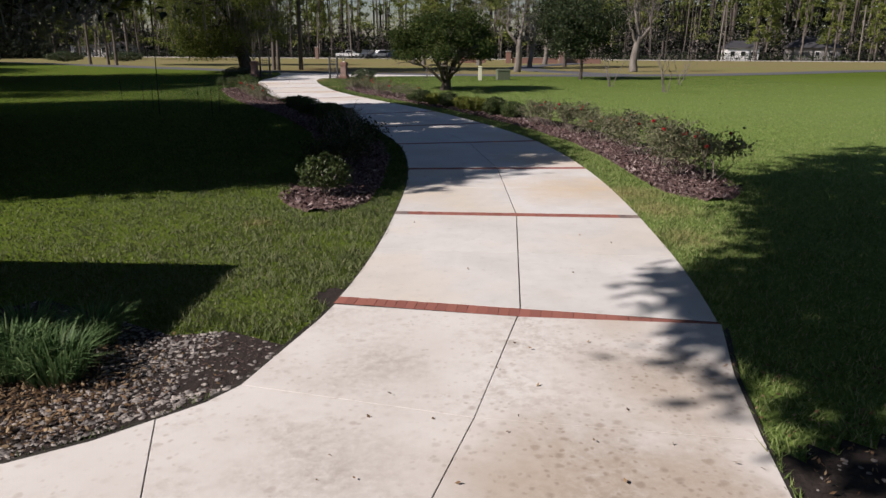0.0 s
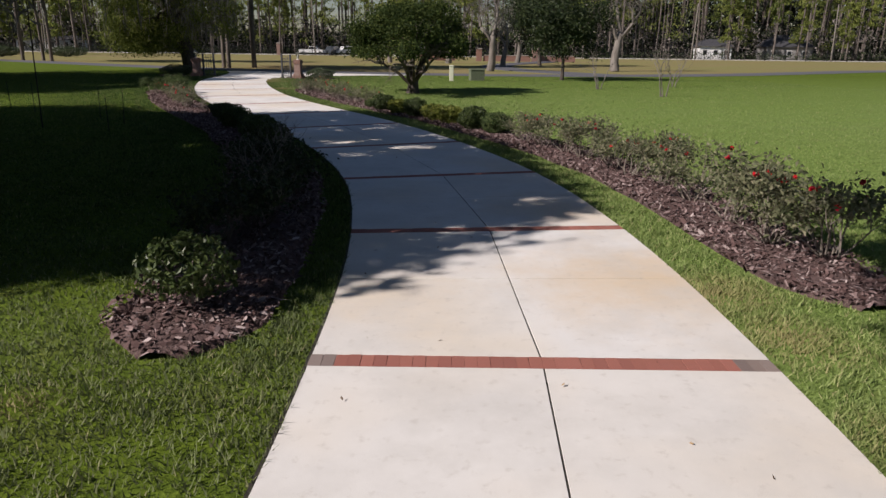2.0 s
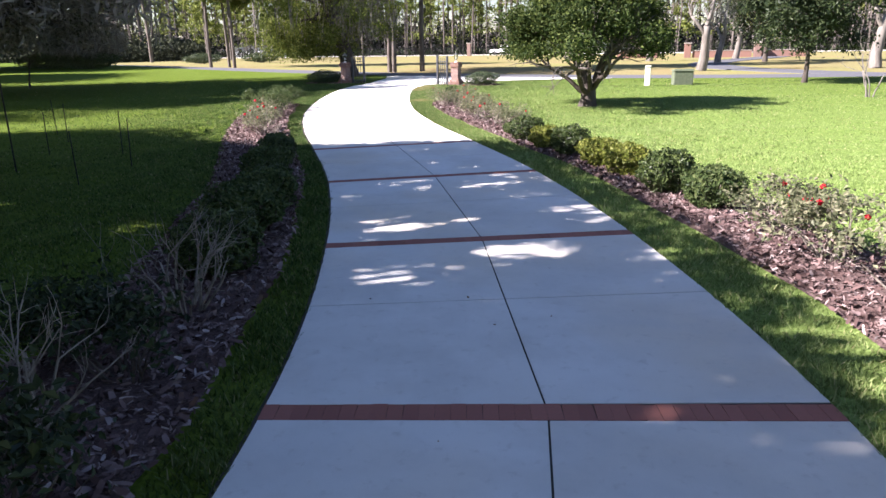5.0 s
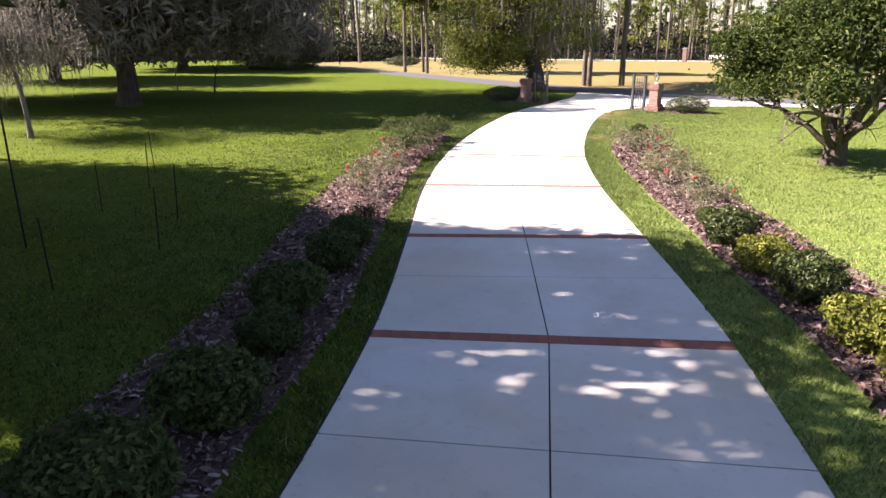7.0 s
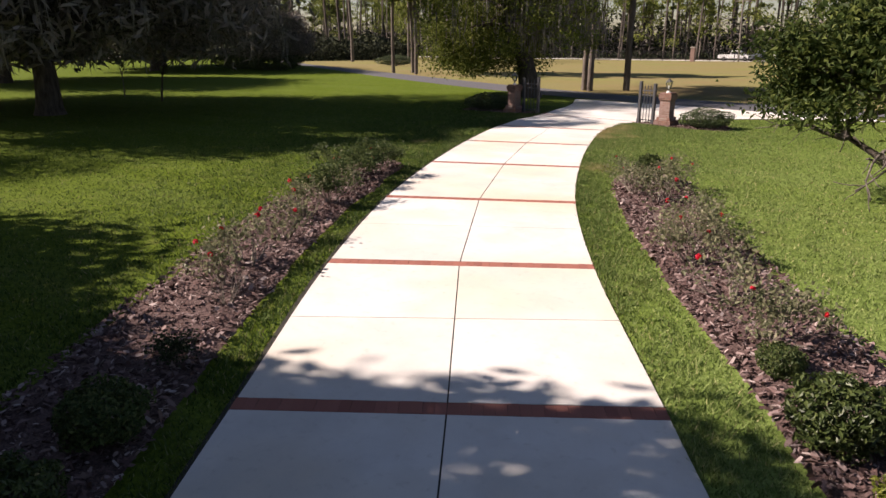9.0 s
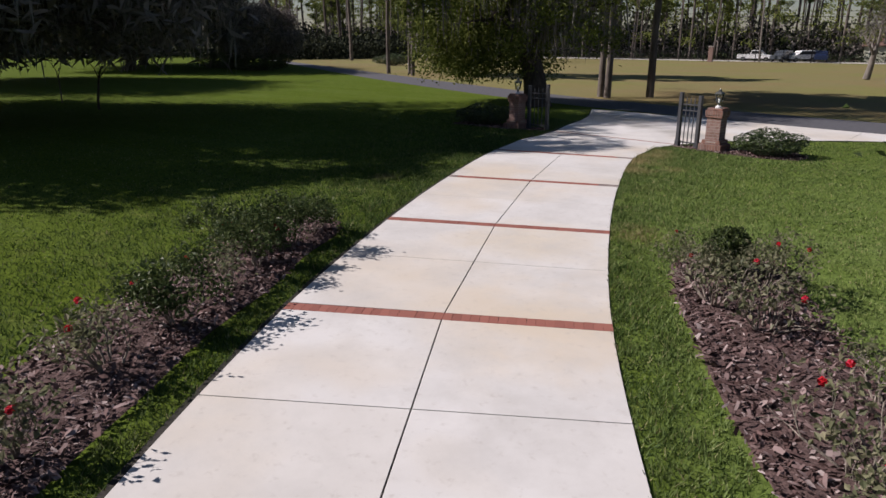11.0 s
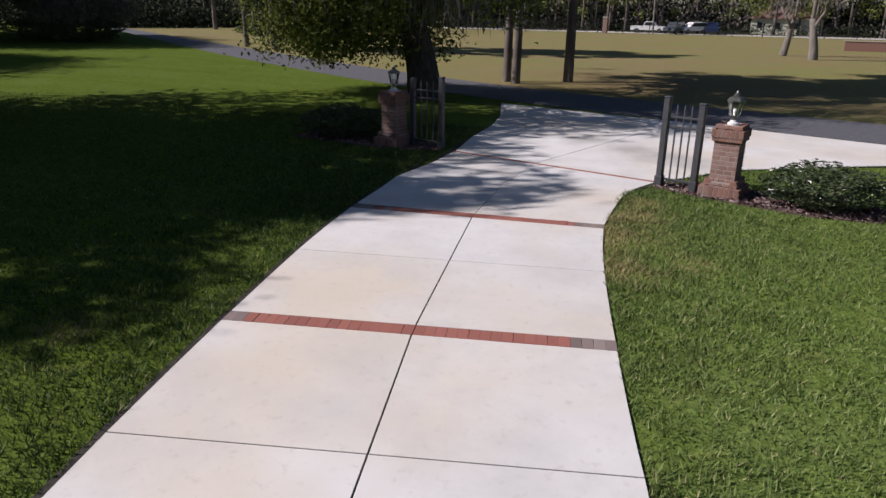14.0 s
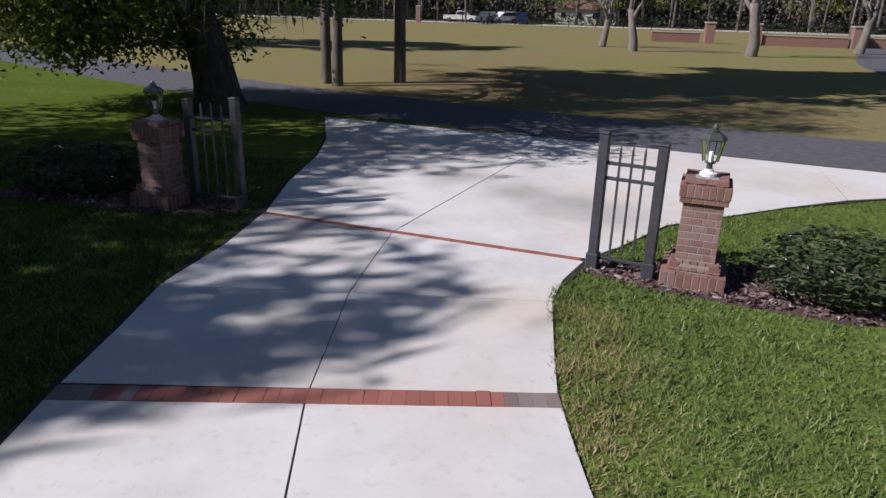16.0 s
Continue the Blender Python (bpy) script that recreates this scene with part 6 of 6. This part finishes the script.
q = np.c_[rng.normal(-2.2, 0.45, 1900), rng.normal(2.35, 0.55, 1900)]
litter("dry_leaves", "curled tan and brown dry leaves on the soil", q[inside(q, ROCK)], 0.046, M["dry_leaf"])
q = np.c_[rng.uniform(3.05, 4.6, 420), rng.uniform(1.0, 3.2, 420)]
litter("dry_leaves", "scattered dry leaves beside the drive", q, 0.036, M["dry_leaf"])
q = np.concatenate([np.c_[rng.uniform(0.0, 2.9, 34), rng.uniform(0.6, 4.0, 34)], drive_at(rng.uniform(S[0], S[4], 26), rng.uniform(-1.7, 1.7, 26))])
litter("fallen_leaves", "a few small dark leaves fallen on the concrete", q, 0.035, M["dry_leaf"], -0.003)


def grass_clump(x, y, w, h, seed, n=420):
    rs = np.random.default_rng(seed)
    a = rs.uniform(0, 2 * np.pi, n)
    r = np.sqrt(rs.random(n)) * w * 0.35
    b = np.c_[r * np.cos(a), r * np.sin(a), np.full(n, -0.02)]
    out = np.c_[np.cos(a), np.sin(a)] * (rs.uniform(0.15, 1.0, n) * w * 0.55)[:, None]
    hh = h * rs.uniform(0.55, 1.1, n)
    m = b + np.c_[out * 0.4, hh * 0.65]
    t = b + np.c_[out, hh * rs.uniform(0.7, 1.0, n)]
    sd = np.c_[-np.sin(a), np.cos(a), np.zeros(n)] * 0.006
    v = np.stack([b - sd, b + sd, m + sd, m - sd, t], 1).reshape(-1, 3)
    i = np.arange(n)[:, None] * 5
    g = Geo().add(v, np.concatenate([i + [0, 1, 2], i + [0, 2, 3], i + [3, 2, 4]]))
    tagged(part("ornamental_grass", g, M["tuft"]), "clump of fine blue-green ornamental grass", "grass clump", "ornamental grasses").location = (x, y, 0)


for x, y, w, h, sd in ((-2.55, 2.75, 0.75, 0.42, 1), (-2.15, 2.7, 0.6, 0.38, 2), (-2.2, 3.35, 0.55, 0.36, 3), (-2.95, 2.6, 0.7, 0.4, 4), (-2.7, 3.2, 0.6, 0.4, 5), (-3.3, 2.9, 0.7, 0.42, 6)):
    grass_clump(x, y, w, h, sd)


# ---- bark chips on the beds ----
def chips(name, outline, count, lift=0.03):
    x0, y0 = outline.min(0)
    x1, y1 = outline.max(0)
    p = np.c_[rng.uniform(x0, x1, count * 8), rng.uniform(y0, y1, count * 8)]
    p = p[inside(p, outline)][:count]
    n = len(p)
    plate = np.array([(-0.55, -0.15, 0.0), (-0.5, 0.13, 0.01), (0.0, -0.2, 0.05), (0.02, 0.19, 0.06), (0.52, -0.12, 0.0), (0.58, 0.15, -0.01)])
    rot = rng.normal(0, 1, (n, 4))
    rot[:, 1:3] *= 0.28
    rot /= np.linalg.norm(rot, axis=1)[:, None]
    w, x, y, z = rot.T
    R = np.stack([1 - 2 * (y * y + z * z), 2 * (x * y - z * w), 2 * (x * z + y * w), 2 * (x * y + z * w), 1 - 2 * (x * x + z * z), 2 * (y * z - x * w), 2 * (x * z - y * w), 2 * (y * z + x * w), 1 - 2 * (x * x + y * y)], -1).reshape(n, 3, 3)
    sz = 0.032 + 0.07 * rng.random(n) ** 2
    shape = plate[None] * rng.uniform(0.75, 1.25, (n, 6, 1)) * np.stack([np.ones(n), rng.uniform(0.5, 1.5, n), np.ones(n)], 1)[:, None]
    v = np.einsum("nij,nkj->nki", R, shape) * sz[:, None, None]
    v += np.c_[p, lift + 0.03 * rng.random(n)][:, None]
    f = np.array([(0, 2, 3, 1), (2, 4, 5, 3)])
    g = Geo().add(v.reshape(-1, 3), (np.arange(n)[:, None, None] * 6 + f[None]).reshape(-1, 4))
    tagged(part(name, g, M["chip"]), "reddish-brown bark mulch chips", "mulch", kind="stuff")


chips("bark_mulch", BED_R, 31000)
chips("bark_mulch", BED_L, 30000)
chips("bark_mulch", GATE_BED, 2500, -0.015)
chips("bark_mulch", GATE_BED_L, 1500, -0.015)


# ---- grass blades ----
def turf(name, label, side, d0, d1, density, h, w, s0=0.3, s1=None, fall=3.0, thin=0.075):
    s1 = s1 or STEP[-1]
    n = int((s1 - s0) * density * fall * (1 - math.exp((d0 - d1) / fall)))
    s = rng.uniform(s0, s1, n)
    d = d0 - fall * np.log(1 - rng.random(n) * (1 - math.exp((d0 - d1) / fall)))
    wide = 1.0 + 0.04 * (d - d0)
    tall = np.clip(1.0 - thin * (d - d0), 0.3, 1.0)
    p = drive_at(s, side * d)
    keep = np.ones(n, bool)
    for poly in (shrink(drive_outline, 0.025), GATE_BED, GATE_BED_L, BED_L, BED_R, ROCK, DIRT_R, DIRT_1):
        keep &= ~inside(p, poly)
    keep &= p[:, 1] < np.interp(p[:, 0], near_edge[:, 0], near_edge[:, 1]) - 0.05
    keep &= (np.hypot(p[:, 0] + 8.17, p[:, 1] - 47.65) > 0.42) & (np.hypot(p[:, 0] + 14.92, p[:, 1] - 48.88) > 0.42)
    p, wide, tall = p[keep], wide[keep], tall[keep]
    n = len(p)
    # thinner in worn patches
    worn = np.array([noise.noise((a * 0.8, b * 0.8, 5.0)) for a, b in p]) if n < 400000 else np.zeros(n)
    keep = rng.random(n) < 1.0 - 0.5 * np.clip(worn * 2.5 - 0.4, 0, 1)
    p, wide, tall = p[keep], wide[keep], tall[keep]
    n = len(p)
    a = rng.uniform(0, 2 * np.pi, n)
    clump = np.array([noise.noise((a_ * 3.2, b_ * 3.2, 1.0)) for a_, b_ in p])
    hh = h * tall * rng.uniform(0.5, 1.25, n) * np.clip(1.0 + 0.75 * clump, 0.45, 1.7)
    lean = hh * rng.uniform(0.15, 1.2, n)
    b = rng.uniform(0, 2 * np.pi, n)
    base = np.c_[p, np.full(n, -0.024)]
    sd = np.c_[np.cos(a), np.sin(a), np.zeros(n)] * (w * wide * rng.uniform(0.6, 1.3, n) / 2)[:, None]
    tip = base + np.c_[np.cos(b) * lean, np.sin(b) * lean, hh]
    v = np.stack([base - sd, base + sd, tip], 1).reshape(-1, 3)
    g = Geo().add(v, np.arange(n * 3).reshape(-1, 3))
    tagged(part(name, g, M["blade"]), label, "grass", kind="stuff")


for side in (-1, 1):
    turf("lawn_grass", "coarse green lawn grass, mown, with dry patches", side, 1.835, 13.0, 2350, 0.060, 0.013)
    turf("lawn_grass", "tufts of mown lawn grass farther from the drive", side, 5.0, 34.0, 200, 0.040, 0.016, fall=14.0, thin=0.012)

turf("lawn_grass", "long uncut grass tufts at the edge of the concrete", 1, 1.85, 3.0, 260, 0.12, 0.012, s0=0.3, s1=3.0, fall=0.8, thin=0.3)


# ---- brick bands across the drive ----
paver = Geo().box((-0.0502, 0, -0.1), (0.0502, 0.199, -0.002), 0.0014).mesh("brick", M["paver"])
paver_grey = Geo().box((-0.0502, 0, -0.1), (0.0502, 0.199, -0.002), 0.0014).mesh("brick", M["paver_grey"])
paver_thin = Geo().box((-0.0502, 0, -0.1), (0.0502, 0.098, -0.002), 0.0014).mesh("brick", M["paver"])
br = np.random.default_rng(9)
for k, s in enumerate(S):
    c = drive_at(s, 0)
    e = drive_at(s, 1.0) - c
    turn = math.degrees(math.atan2(e[1], e[0]))
    band = thing("brick_band", "row of red clay paver bricks set across the concrete", "", at=pose(float(c[0]), float(c[1]), 0, 0, 0, turn))
    band.parent = driveway
    grey_ends = (br.integers(2, 4), br.integers(2, 5)) if k in (1, 10, 11) else (0, 0)
    for i in range(36):
        grey = i < grey_ends[0] or i > 35 - grey_ends[1] or br.random() < 0.004
        b = part("brick", paver_grey if grey else paver, None, band)
        b.matrix_basis = pose(-1.785 + i * 0.102, 0.002 + br.normal(0, 0.002), br.normal(0, 0.0012), 0, 0, br.normal(0, 0.5))
g_turn = math.degrees(math.atan2(gate_way[1], gate_way[0]))
band = thing("brick_band", "narrow row of red brick at the gate line", "", at=pose(float(GATE_L[0]), float(GATE_L[1]), 0, 0, 0, g_turn))
band.parent = driveway
for i in range(41):
    b = part("brick", paver_thin, None, band)
    b.matrix_basis = pose(0.06 + i * 0.102, 0.003, br.normal(0, 0.001), 0, 0, br.normal(0, 0.4))
